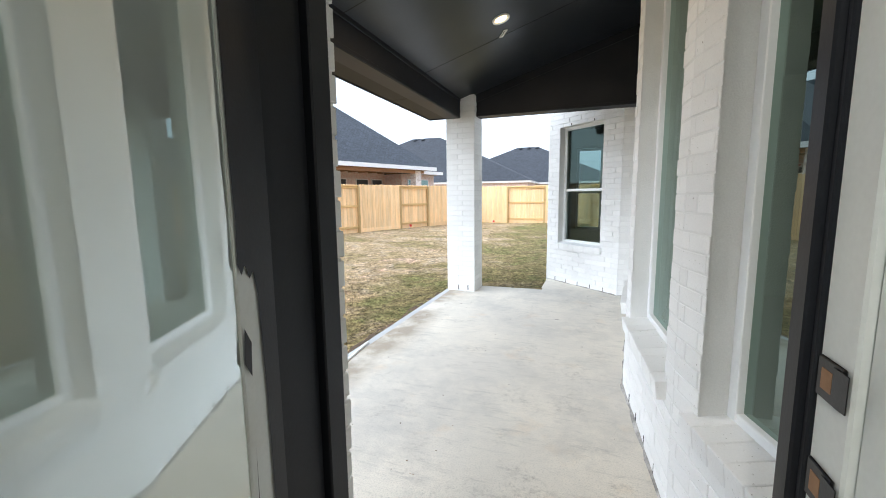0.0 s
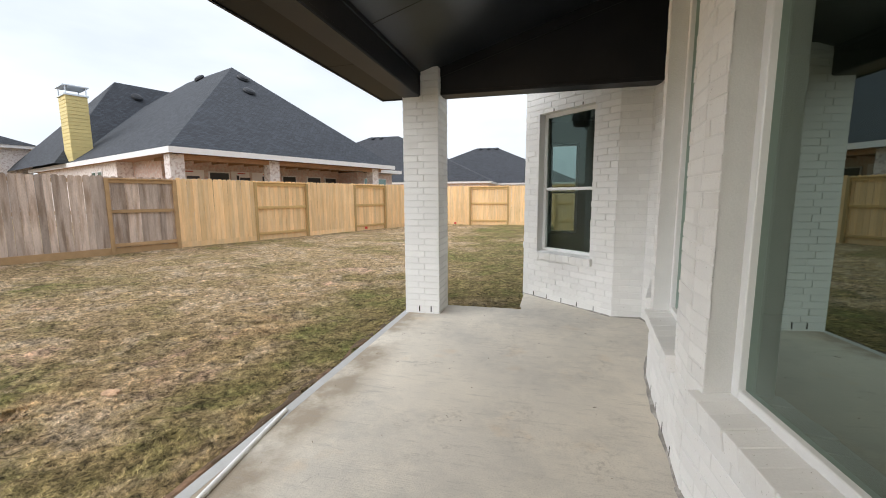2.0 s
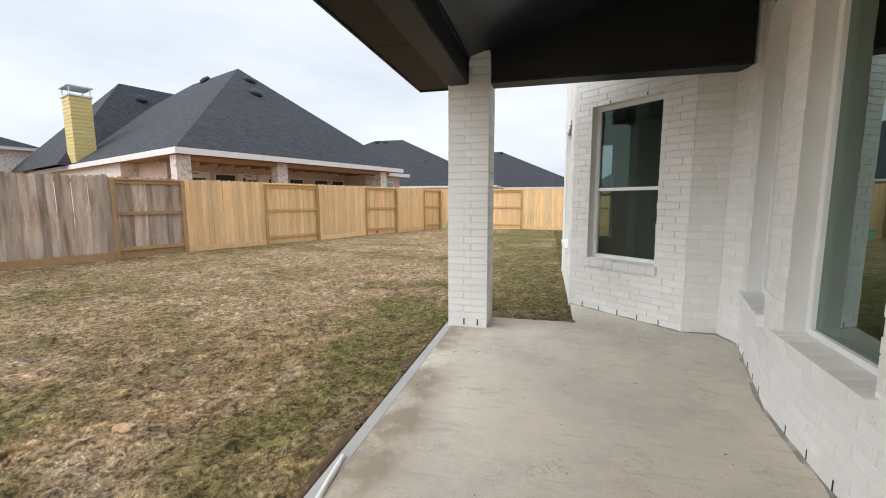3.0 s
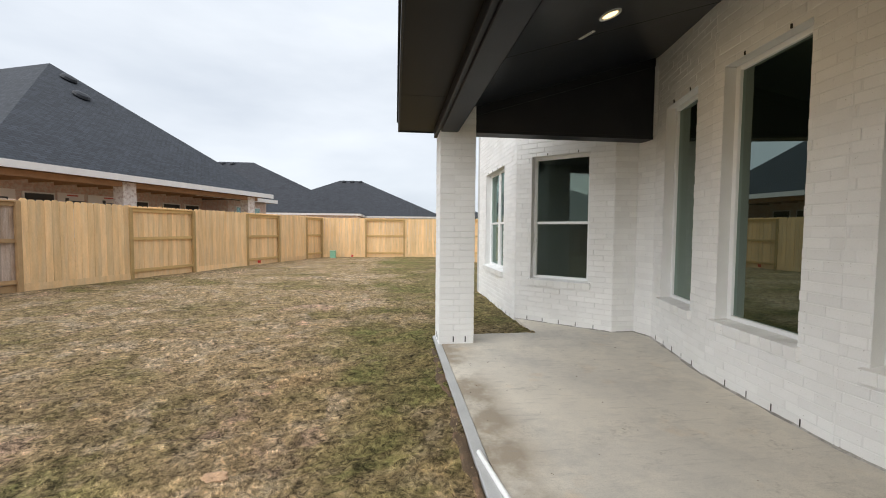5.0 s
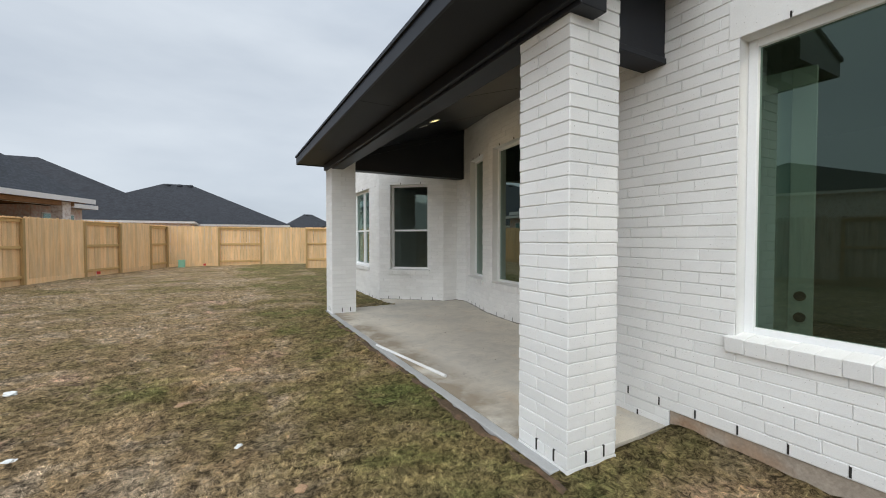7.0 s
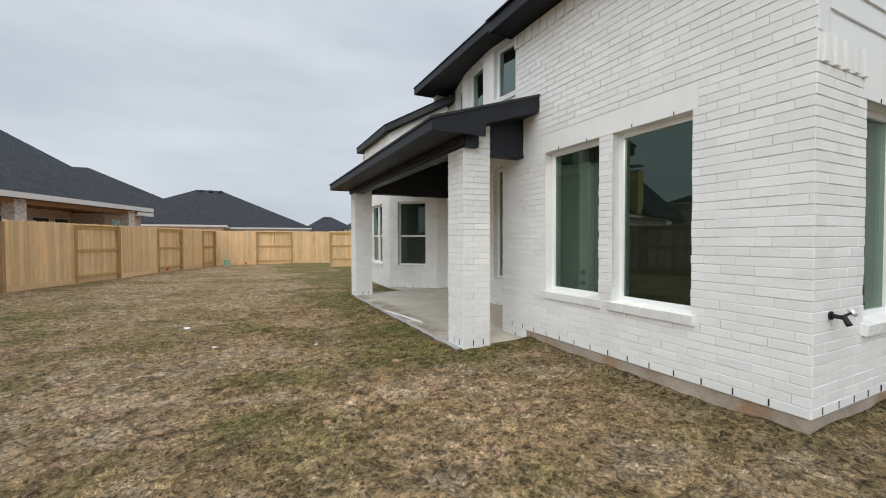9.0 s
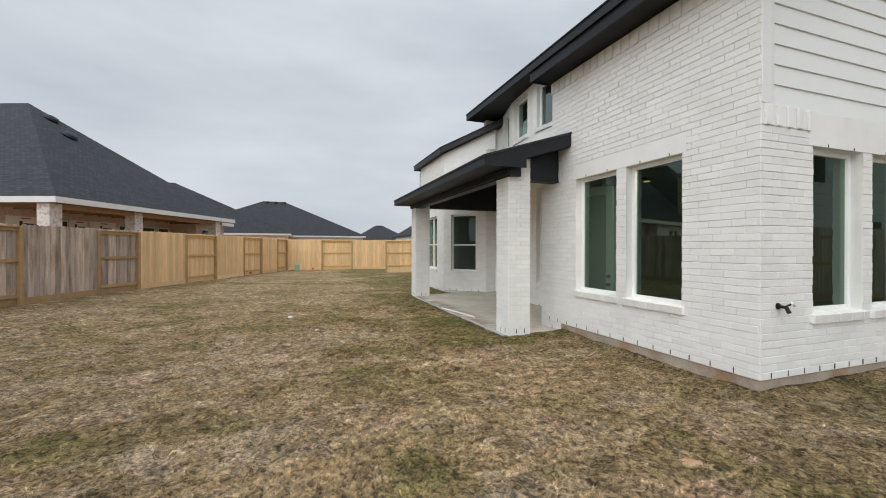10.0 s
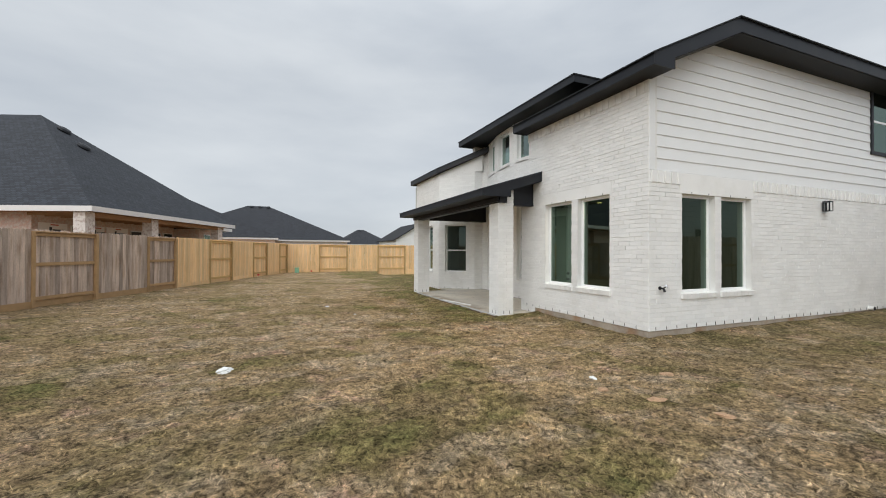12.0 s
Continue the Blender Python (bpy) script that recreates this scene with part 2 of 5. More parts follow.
RAIL_OLD = material("weathered_pine_rail", (0.42, 0.265, 0.13), 0.85, vary=0.2, scale=3, fine=40, bump=0.3, each=0.12, stretch=(2, 2, 2))
TREATED = material("green_treated_post", (0.44, 0.29, 0.12), 0.8, vary=0.15, scale=3, fine=40, bump=0.25, each=0.1)
HINGE = material("black_hardware", (0.02, 0.02, 0.022), 0.35, metal=0.6, vary=0.1)
JAMB = material("pale_primed_jamb", (0.76, 0.79, 0.77), 0.45, vary=0.04, bump=0.05)
PVC = material("white_pvc", (0.80, 0.80, 0.78), 0.4, vary=0.06, bump=0.05)
FASCIA_W = material("neighbour_white_fascia", (0.74, 0.72, 0.71), 0.55, vary=0.05)
PINK_BRICK = material("pale_red_brick", (0.52, 0.35, 0.29), 0.85, vary=0.2, scale=8, fine=40, bump=0.4, dist=0.006, tint=(0.55, 0.47, 0.43), tint_at=(0.4, 0.6), tint_scale=9, each=0.18)
WHITE_BRICK = material("pale_washed_brick", (0.70, 0.64, 0.61), 0.85, vary=0.15, scale=8, fine=40, bump=0.4, dist=0.006, tint=(0.48, 0.38, 0.34), tint_at=(0.5, 0.65), tint_scale=9, each=0.12)
WRAP = material("white_house_wrap", (0.80, 0.75, 0.73), 0.6, vary=0.06, scale=2, bump=0.2, dist=0.01)
INK = material("dark_print", (0.06, 0.06, 0.07), 0.7)
INK_RED = material("red_print", (0.5, 0.08, 0.06), 0.7)
RAFTER = material("bare_framing_wood", (0.30, 0.17, 0.09), 0.8, vary=0.2, each=0.15)
YELLOW = material("yellow_primed_siding", (0.64, 0.53, 0.23), 0.6, vary=0.06, each=0.05)
GALV = material("galvanised_metal", (0.62, 0.66, 0.70), 0.35, metal=0.5, vary=0.1)
PLASTER = material("interior_plaster", (0.50, 0.50, 0.48), 0.9, vary=0.03)
FLOORING = material("interior_floor_boards", (0.20, 0.16, 0.12), 0.5, vary=0.15, stretch=(1, 6, 1))
GREEN_BOX = material("pale_green_plastic", (0.25, 0.50, 0.34), 0.5, vary=0.08)
RED_PLASTIC = material("red_plastic", (0.65, 0.06, 0.04), 0.5)
PAPER = material("white_scrap_paper", (0.82, 0.82, 0.80), 0.8, vary=0.05)
CLAY = material("bare_clay_clod", (0.46, 0.29, 0.17), 0.95, vary=0.35, scale=20, bump=0.6, dist=0.01)
BULB = emitter("lit_lamp_lens", (1.0, 0.66, 0.24), 2.2)


def shingle_material(name, color):
    """Laminated roof shingles laid in courses, drawn from the roof's own metric coordinates."""
    m = material(name, color, 0.9, vary=0.22, scale=1.2, fine=25, bump=0.0)
    n, l = m.node_tree.nodes, m.node_tree.links
    b = n["Principled BSDF"]
    uv, br, bp, mx = n.new("ShaderNodeUVMap"), n.new("ShaderNodeTexBrick"), n.new("ShaderNodeBump"), n.new("ShaderNodeMix")
    br.inputs["Scale"].default_value = 1.0
    br.inputs["Brick Width"].default_value, br.inputs["Row Height"].default_value = 0.24, 0.14
    br.inputs["Mortar Size"].default_value, br.inputs["Bias"].default_value = 0.012, 0.0
    br.inputs["Color1"].default_value, br.inputs["Color2"].default_value = (0.72, 0.72, 0.74, 1), (1.25, 1.25, 1.28, 1)
    br.inputs["Mortar"].default_value = (0.45, 0.45, 0.45, 1)
    l.new(uv.outputs["UV"], br.inputs["Vector"])
    mx.data_type, mx.blend_type = "RGBA", "MULTIPLY"
    mx.inputs["Factor"].default_value = 1.0
    old = b.inputs["Base Color"].links[0].from_socket
    l.new(old, mx.inputs["A"])
    l.new(br.outputs["Color"], mx.inputs["B"])
    l.new(mx.outputs["Result"], b.inputs["Base Color"])
    bp.inputs["Strength"].default_value, bp.inputs["Distance"].default_value = 0.6, 0.012
    l.new(br.outputs["Fac"], bp.inputs["Height"])
    bp.invert = True
    l.new(bp.outputs["Normal"], b.inputs["Normal"])
    return m


SHINGLE = shingle_material("charcoal_shingles", (0.037, 0.042, 0.051))
SHINGLE_FAR = shingle_material("dark_far_shingles", (0.036, 0.039, 0.046))


def greener(n, l, geo, fac):
    """The lawn keeps more green in the strip along the patio slab."""
    sep, a, c, g = n.new("ShaderNodeSeparateXYZ"), n.new("ShaderNodeMapRange"), n.new("ShaderNodeMapRange"), n.new("ShaderNodeMath")
    add = n.new("ShaderNodeMath")
    l.new(geo.outputs["Position"], sep.inputs["Vector"])
    for r, ax, lo, hi in ((a, "X", -3.6, -2.4), (c, "Y", -1.5, 1.0)):
        r.interpolation_type = "SMOOTHSTEP"
        r.inputs["From Min"].default_value, r.inputs["From Max"].default_value = lo, hi
        l.new(sep.outputs[ax], r.inputs["Value"])
    a.inputs["To Max"].default_value = 0.15
    g.operation = "MULTIPLY"
    l.new(a.outputs["Result"], g.inputs[0])
    l.new(c.outputs["Result"], g.inputs[1])
    add.operation = "ADD"
    l.new(fac, add.inputs[0])
    l.new(g.outputs["Value"], add.inputs[1])
    return add.outputs["Value"]


def lawn_color(n, l, geo):
    """Dormant sod: straw, pale thatch, olive green in broad patches, sod pieces of differing tone, some clay, dark
    gaps, painted shade between clumps.
    """
    def noise_at(scale, detail=6.0, rough=0.6, twist=0.0):
        t = n.new("ShaderNodeTexNoise")
        t.inputs["Distortion"].default_value = twist
        t.inputs["Scale"].default_value, t.inputs["Detail"].default_value, t.inputs["Roughness"].default_value = scale, detail, rough
        l.new(geo.outputs["Position"], t.inputs["Vector"])
        return t.outputs["Fac"]

    def ranged(fac, lo, hi, a=0.0, b=1.0):
        r = n.new("ShaderNodeMapRange")
        for key, value in (("From Min", lo), ("From Max", hi), ("To Min", a), ("To Max", b)):
            r.inputs[key].default_value = value
        l.new(fac, r.inputs["Value"])
        return r.outputs["Result"]

    def maths(op, a, b):
        x = n.new("ShaderNodeMath")
        x.operation = op
        l.new(a, x.inputs[0])
        if isinstance(b, float):
            x.inputs[1].default_value = b
        else:
            l.new(b, x.inputs[1])
        return x.outputs["Value"]

    def mixed(a, color, fac):
        x = n.new("ShaderNodeMix")
        x.data_type = "RGBA"
        x.inputs["B"].default_value = (*color, 1)
        l.new(a, x.inputs["A"])
        l.new(fac, x.inputs["Factor"])
        return x.outputs["Result"]

    turn, br, wob, shift = n.new("ShaderNodeMapping"), n.new("ShaderNodeTexBrick"), n.new("ShaderNodeTexNoise"), n.new("ShaderNodeVectorMath")
    wob.inputs["Scale"].default_value, wob.inputs["Detail"].default_value = 2.2, 5.0
    l.new(geo.outputs["Position"], wob.inputs["Vector"])
    turn.inputs["Rotation"].default_value = (0, 0, radians(-12))
    shift.operation = "MULTIPLY_ADD"
    shift.inputs[1].default_value = (0.5, 0.5, 0.0)
    l.new(wob.outputs["Color"], shift.inputs[0])
    l.new(geo.outputs["Position"], shift.inputs[2])
    l.new(shift.outputs["Vector"], turn.inputs["Vector"])
    l.new(turn.outputs["Vector"], br.inputs["Vector"])
    br.inputs["Scale"].default_value, br.inputs["Brick Width"].default_value, br.inputs["Row Height"].default_value = 1.0, 1.25, 0.6
    br.inputs["Color1"].default_value, br.inputs["Color2"].default_value, br.inputs["Mortar"].default_value = (0, 0, 0, 1), (1, 1, 1, 1), (0.3, 0.3, 0.3, 1)
    br.inputs["Mortar Size"].default_value, br.inputs["Mortar Smooth"].default_value = 0.03, 1.0
    piece = ranged(br.outputs["Color"], 0.0, 1.0, -0.055, 0.055)
    base = n.new("ShaderNodeRGB")
    base.outputs[0].default_value = (0.47, 0.335, 0.185, 1)
    c = mixed(base.outputs[0], (0.60, 0.465, 0.315), ranged(maths("SUBTRACT", noise_at(2.6, 8, 0.7, 0.6), piece), 0.48, 0.64))
    c = mixed(c, (0.62, 0.42, 0.285), maths("MULTIPLY", ranged(noise_at(1.7, 4, 0.5), 0.58, 0.66), ranged(noise_at(7, 5, 0.65), 0.42, 0.54)))
    green = greener(n, l, geo, maths("ADD", noise_at(0.55, 9, 0.72, 0.4), piece))
    c = mixed(c, (0.285, 0.225, 0.095), ranged(green, 0.48, 0.64, 0.0, 0.9))
    c = mixed(c, (0.20, 0.21, 0.07), maths("MULTIPLY", ranged(green, 0.58, 0.74), ranged(noise_at(1.9, 5, 0.6), 0.42, 0.60)))
    gap = maths("MULTIPLY", br.outputs["Fac"], ranged(noise_at(1.7, 5, 0.6), 0.42, 0.60))
    c = mixed(c, (0.085, 0.060, 0.035), ranged(gap, 0.15, 0.8, 0.0, 0.5))
    # clump-sized light and dark mottling: shade between tufts put into the colour
    tone = maths("MULTIPLY", ranged(noise_at(6.5, 8, 0.78, 0.8), 0.37, 0.63, 0.52, 1.40), ranged(noise_at(18, 7, 0.78, 1.2), 0.40, 0.60, 0.24, 1.68))
    sep = n.new("ShaderNodeSeparateXYZ")
    l.new(geo.outputs["Position"], sep.inputs["Vector"])
    soil = maths("MULTIPLY", ranged(sep.outputs["X"], -2.2, -0.4), ranged(sep.outputs["Y"], -5.6, -3.6))
    c = mixed(c, (0.225, 0.185, 0.085), maths("MULTIPLY", soil, ranged(noise_at(1.2, 7, 0.7), 0.42, 0.56, 0.1, 0.85)))
    out = n.new("ShaderNodeVectorMath")
    out.operation = "SCALE"
    l.new(c, out.inputs[0])
    l.new(tone, out.inputs["Scale"])
    return out.outputs["Vector"], mixed, noise_at, maths


def ground_material():
    """The sod's own surface, between and under the blades."""
    m = bpy.data.materials.new("dormant_sod")
    m.use_nodes = True
    n, l = m.node_tree.nodes, m.node_tree.links
    b = n["Principled BSDF"]
    b.inputs["Roughness"].default_value, b.inputs["Specular IOR Level"].default_value = 0.95, 0.1
    geo = n.new("ShaderNodeNewGeometry")
    c, mixed, noise_at, maths = lawn_color(n, l, geo)
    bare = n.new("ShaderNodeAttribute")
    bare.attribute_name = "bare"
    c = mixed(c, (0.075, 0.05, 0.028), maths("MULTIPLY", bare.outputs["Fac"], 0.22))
    l.new(c, b.inputs["Base Color"])
    bp = n.new("ShaderNodeBump")
    bp.inputs["Strength"].default_value, bp.inputs["Distance"].default_value = 1.0, 0.06
    l.new(maths("ADD", maths("MULTIPLY", noise_at(8, 6, 0.72, 0.8), 2.0), noise_at(36, 6, 0.8, 1.5)), bp.inputs["Height"])
    l.new(bp.outputs["Normal"], b.inputs["Normal"])
    return m


def blade_material():
    """Blades take the tone of the sod they grow in, each a little lighter or darker."""
    m = bpy.data.materials.new("straw_and_green_blades")
    m.use_nodes = True
    n, l = m.node_tree.nodes, m.node_tree.links
    b = n["Principled BSDF"]
    b.inputs["Roughness"].default_value, b.inputs["Specular IOR Level"].default_value = 0.85, 0.15
    geo = n.new("ShaderNodeNewGeometry")
    c, mixed, noise_at, maths = lawn_color(n, l, geo)
    r, sc = n.new("ShaderNodeMapRange"), n.new("ShaderNodeVectorMath")
    r.inputs["To Min"].default_value, r.inputs["To Max"].default_value = 0.6, 1.5
    l.new(geo.outputs["Random Per Island"], r.inputs["Value"])
    sc.operation = "SCALE"
    l.new(c, sc.inputs[0])
    l.new(r.outputs["Result"], sc.inputs["Scale"])
    l.new(sc.outputs["Vector"], b.inputs["Base Color"])
    return m


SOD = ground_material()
BLADE = blade_material()


# ---- mesh building ----
class Shape:
    """Collects corners and faces, then becomes one mesh."""

    def __init__(self):
        self.v, self.f, self.uv = [], [], {}

    def poly(self, pts, uv=None):
        i = len(self.v)
        self.v += [tuple(p) for p in pts]
        self.f.append(tuple(range(i, i + len(pts))))
        if uv:
            self.uv[len(self.f) - 1] = uv
        return self

    def box(self, lo, hi, m=Matrix(), c=0.0):
        """A box between two corners, in the frame m; c: width of the worn edge."""
        (x0, y0, z0), (x1, y1, z1) = lo, hi
        if c <= 0:
            p = [(x, y, z) for z in (z0, z1) for y in (y0, y1) for x in (x0, x1)]
            i = len(self.v)
            self.v += [tuple(m @ Vector(q)) for q in p]
            self.f += [tuple(i + k for k in q) for q in ((0, 2, 3, 1), (4, 5, 7, 6), (0, 1, 5, 4), (2, 6, 7, 3), (0, 4, 6, 2), (1, 3, 7, 5))]
            return self
        rings = [(z0, c), (z0 + c, 0), (z1 - c, 0), (z1, c)]
        i = len(self.v)
        for z, s in rings:
            e = c
            for x, y in ((x0 + s + e, y0 + s), (x1 - s - e, y0 + s), (x1 - s, y0 + s + e), (x1 - s, y1 - s - e), (x1 - s - e, y1 - s), (x0 + s + e, y1 - s), (x0 + s, y1 - s - e), (x0 + s, y0 + s + e)):
                self.v.append(tuple(m @ Vector((x, y, z))))
        self.f.append(tuple(i + k for k in range(7, -1, -1)))
        self.f.append(tuple(i + 24 + k for k in range(8)))
        for r in range(3):
            for k in range(8):
                a, b2 = i + r * 8 + k, i + r * 8 + (k + 1) % 8
                self.f.append((a, b2, b2 + 8, a + 8))
        return self

    def prism(self, pts, z0, z1):
        """An upright block over a plan outline that runs anticlockwise."""
        i, k = len(self.v), len(pts)
        self.v += [(x, y, z0) for x, y in pts] + [(x, y, z1) for x, y in pts]
        self.f.append(tuple(i + j for j in range(k - 1, -1, -1)))
        self.f.append(tuple(i + k + j for j in range(k)))
        for j in range(k):
            self.f.append((i + j, i + (j + 1) % k, i + k + (j + 1) % k, i + k + j))
        return self

    def slab(self, pts, thick):
        """A flat or sloping sheet of that thickness hung below a loop of corners seen anticlockwise from above."""
        i, k = len(self.v), len(pts)
        self.v += [tuple(p) for p in pts] + [(p[0], p[1], p[2] - thick) for p in pts]
        self.f.append(tuple(range(i, i + k)))
        self.f.append(tuple(i + k + j for j in range(k - 1, -1, -1)))
        for j in range(k):
            self.f.append((i + j, i + k + j, i + k + (j + 1) % k, i + (j + 1) % k))
        return self

    def tube(self, a, b, r0, r1=None, sides=12):
        a, b = Vector(a), Vector(b)
        r1 = r0 if r1 is None else r1
        q = (b - a).to_track_quat("Z", "Y").to_matrix()
        i = len(self.v)
        for p, r in ((a, r0), (b, r1)):
            for k in range(sides):
                t = 2 * math.pi * k / sides
                self.v.append(tuple(p + q @ Vector((r * math.cos(t), r * math.sin(t), 0))))
        for k in range(sides):
            self.f.append((i + k, i + (k + 1) % sides, i + sides + (k + 1) % sides, i + sides + k))
        self.f.append(tuple(i + k for k in range(sides - 1, -1, -1)))
        self.f.append(tuple(i + sides + k for k in range(sides)))
        return self

    def mesh(self, name, mat):
        me = bpy.data.meshes.new(name)
        me.from_pydata(self.v, [], self.f)
        me.materials.append(mat)
        if self.uv:
            layer = me.uv_layers.new(name="UVMap")
            for p in me.polygons:
                for j, li in enumerate(p.loop_indices):
                    if p.index in self.uv:
                        layer.data[li].uv = self.uv[p.index][j]
        me.update()
        return me


def part(name, shape, mat, parent=None, label=""):
    ob = new(name, shape.mesh(name, mat))
    ob.parent = parent
    return tagged(ob, label)


def thing(name, label, category, group="", kind="", at=(0, 0, 0)):
    ob = new(name)
    ob.location = at
    return tagged(ob, label, category, group, kind)


def structure(name, shape, mat, label, category):
    return tagged(part(name, shape, mat), label, category, "", "structure")


def frame_of(p0, p1):
    """The frame of an upright wall from p0 to p1, its outside on the left: along, outward, up."""
    d = Vector((p1[0] - p0[0], p1[1] - p0[1], 0))
    u = d.normalized()
    w = Vector((-u.y, u.x, 0))
    return Matrix(((u.x, w.x, 0, p0[0]), (u.y, w.y, 0, p0[1]), (0, 0, 1, 0), (0, 0, 0, 1))), d.length


COURSE, LONG, JOINT, PROUD = 0.0765, 0.254, 0.0062, 0.006


def cut_rect(r, hole):
    a0, a1, z0, z1 = r
    h0, h1, k0, k1 = hole
    if h0 >= a1 or h1 <= a0 or k0 >= z1 or k1 <= z0:
        return [r]
    out = []
    if a0 < h0:
        out.append((a0, h0, z0, z1))
    if a1 > h1:
        out.append((h1, a1, z0, z1))
    m0, m1 = max(a0, h0), min(a1, h1)
    if z0 < k0:
        out.append((m0, m1, z0, k0))
    if z1 > k1:
        out.append((m0, m1, k1, z1))
    return out


def brick_shape(a0, a1, z0, z1, m, proud, c=0.003, s=None):
    s = s or Shape()
    i = len(s.v)
    for d, e in ((-0.004, 0.0), (proud - c, 0.0), (proud, c)):
        for a, z in ((a0 + e, z0 + e), (a1 - e, z0 + e), (a1 - e, z1 - e), (a0 + e, z1 - e)):
            s.v.append(tuple(m @ Vector((a, d, z))))
    for r in (0, 4):
        for k in range(4):
            s.f.append((i + r + (k + 1) % 4, i + r + k, i + r + 4 + k, i + r + 4 + (k + 1) % 4))
    s.f.append((i + 11, i + 10, i + 9, i + 8))
    return s


PENDING = []


def brick_wall(name, p0, p1, z0, z1, holes=(), label="", thick=0.20, near=None, trim=(0, 0), bands=(), smooth=(), start=0.0, over=(0, 0), mat=None, weeps=True, proud=PROUD):
    """A brick wall with its outside on the left of p0 to p1. holes and smooth: (along0, along1, z0, z1); bands: heights of upright courses (z0, z1)."""
    mat = mat or PAINT
    m, length = frame_of(p0, p1)
    s = Shape()
    us = sorted({trim[0], length - trim[1], *[h[0] for h in holes], *[h[1] for h in holes]})
    zs = sorted({z0, z1, *[h[2] for h in holes], *[h[3] for h in holes]})

    def solid(i, k):
        if not (0 <= i < len(us) - 1 and 0 <= k < len(zs) - 1):
            return False
        a, z = (us[i] + us[i + 1]) / 2, (zs[k] + zs[k + 1]) / 2
        return not any(h[0] < a < h[1] and h[2] < z < h[3] for h in holes)

    def P(a, d, z):
        return m @ Vector((a, d, z))

    for i in range(len(us) - 1):
        for k in range(len(zs) - 1):
            if not solid(i, k):
                continue
            a, b, c, d = us[i], us[i + 1], zs[k], zs[k + 1]
            s.poly([P(b, 0, c), P(a, 0, c), P(a, 0, d), P(b, 0, d)])
            s.poly([P(a, -thick, c), P(b, -thick, c), P(b, -thick, d), P(a, -thick, d)])
            if not solid(i - 1, k):
                s.poly([P(a, 0, c), P(a, -thick, c), P(a, -thick, d), P(a, 0, d)])
            if not solid(i + 1, k):
                s.poly([P(b, -thick, c), P(b, 0, c), P(b, 0, d), P(b, -thick, d)])
            if not solid(i, k - 1):
                s.poly([P(b, 0, c), P(b, -thick, c), P(a, -thick, c), P(a, 0, c)])
            if not solid(i, k + 1):
                s.poly([P(a, 0, d), P(a, -thick, d), P(b, -thick, d), P(b, 0, d)])
    wall = structure(name, s, MORTAR if mat is PAINT else mat, label, "wall")
    rects = []
    z, row = z0 + 0.004, 0
    rng = random.Random(name)
    while z < z1 - 0.02:
        band = next((b for b in bands if b[0] - 0.01 <= z < b[1] - 0.03), None)
        if band:
            step, top, odd = COURSE + 0.003, band[1] - JOINT, False
            a = -over[0]
            while a < length + over[1] - 0.02:
                rects.append((a, min(a + step - 0.004, length + over[1]), z, top, 0.024 if odd else 0.003))
                a, odd = a + step, not odd
            z = band[1]
            continue
        nextb = min([b[0] for b in bands if b[0] > z] + [z1])
        top = min(z + COURSE - JOINT, nextb - JOINT * 0.5)
        a = start - (LONG / 2 if row % 2 else 0) - 2 * LONG + (rng.uniform(-0.03, 0.03) if row > 0 else 0)
        while a < length + over[1]:
            a0, a1 = max(a, -over[0]), min(a + LONG - 0.003, length + over[1])
            if a1 - a0 > 0.02 and top - z > 0.012:
                rects.append((a0, a1, z, top, rng.uniform(-0.0025, 0.0025)))
            a += LONG
        z, row = z + COURSE, row + 1
    done = []
    for a0, a1, c, d, e in rects:
        bits = [(a0, a1, c, d)]
        for h in tuple(holes) + tuple(smooth):
            bits = [q for r in bits for q in cut_rect(r, h)]
        done += [(*q, e) for q in bits if q[1] - q[0] > 0.012 and q[3] - q[2] > 0.01]
    PENDING.append((wall, m, done, near, mat, proud))
    if weeps:
        a = LONG - JOINT * 0.6
        while a < length - 0.1:
            w = Shape().box((start % LONG + a - 0.008, -0.03, z0 + 0.012), (start % LONG + a + 0.002, proud + 0.003, z0 + COURSE - 0.008), m)
            part("weep_joint", w, SLIT, wall, "dark open weep joint")
            a += LONG
    for h in smooth:
        part("lintel", Shape().box((h[0], -0.01, h[2]), (h[1], proud + 0.001, h[3]), m, 0.004), PAINT, wall, "smooth white painted lintel band")
    return wall, m, length


def lay_bricks():
    """The bricks of all walls: those in the near stretch singly, the rest of each wall in one piece."""
    shared = {}
    for wall, m, rects, near, mat, proud in PENDING:
        rest, count = Shape(), 0
        rects = sorted(rects, key=lambda r: 0 if near and near[0] <= (r[0] + r[1]) / 2 <= near[1] and near[2] <= (r[2] + r[3]) / 2 <= near[3] else 1)
        for a0, a1, c, d, e in rects:
            inside = near and near[0] <= (a0 + a1) / 2 <= near[1] and near[2] <= (c + d) / 2 <= near[3]
            if inside and count < 300:
                key = (round(a1 - a0, 2), round(d - c, 3), mat.name, proud)
                if key not in shared:
                    shared[key] = brick_shape(0, a1 - a0, 0, d - c, Matrix(), proud).mesh("brick", mat)
                ob = new("brick", shared[key])
                ob.matrix_world = m @ Matrix.Translation((a0, e, c))
                ob.parent = wall
                ob.matrix_parent_inverse = wall.matrix_world.inverted()
                count += 1
            else:
                brick_shape(a0, a1, c, d, m, proud + e, s=rest)
        if rest.v:
            tagged(part("bricks", rest, mat, wall), kind="stuff")


WINDOWS = 0


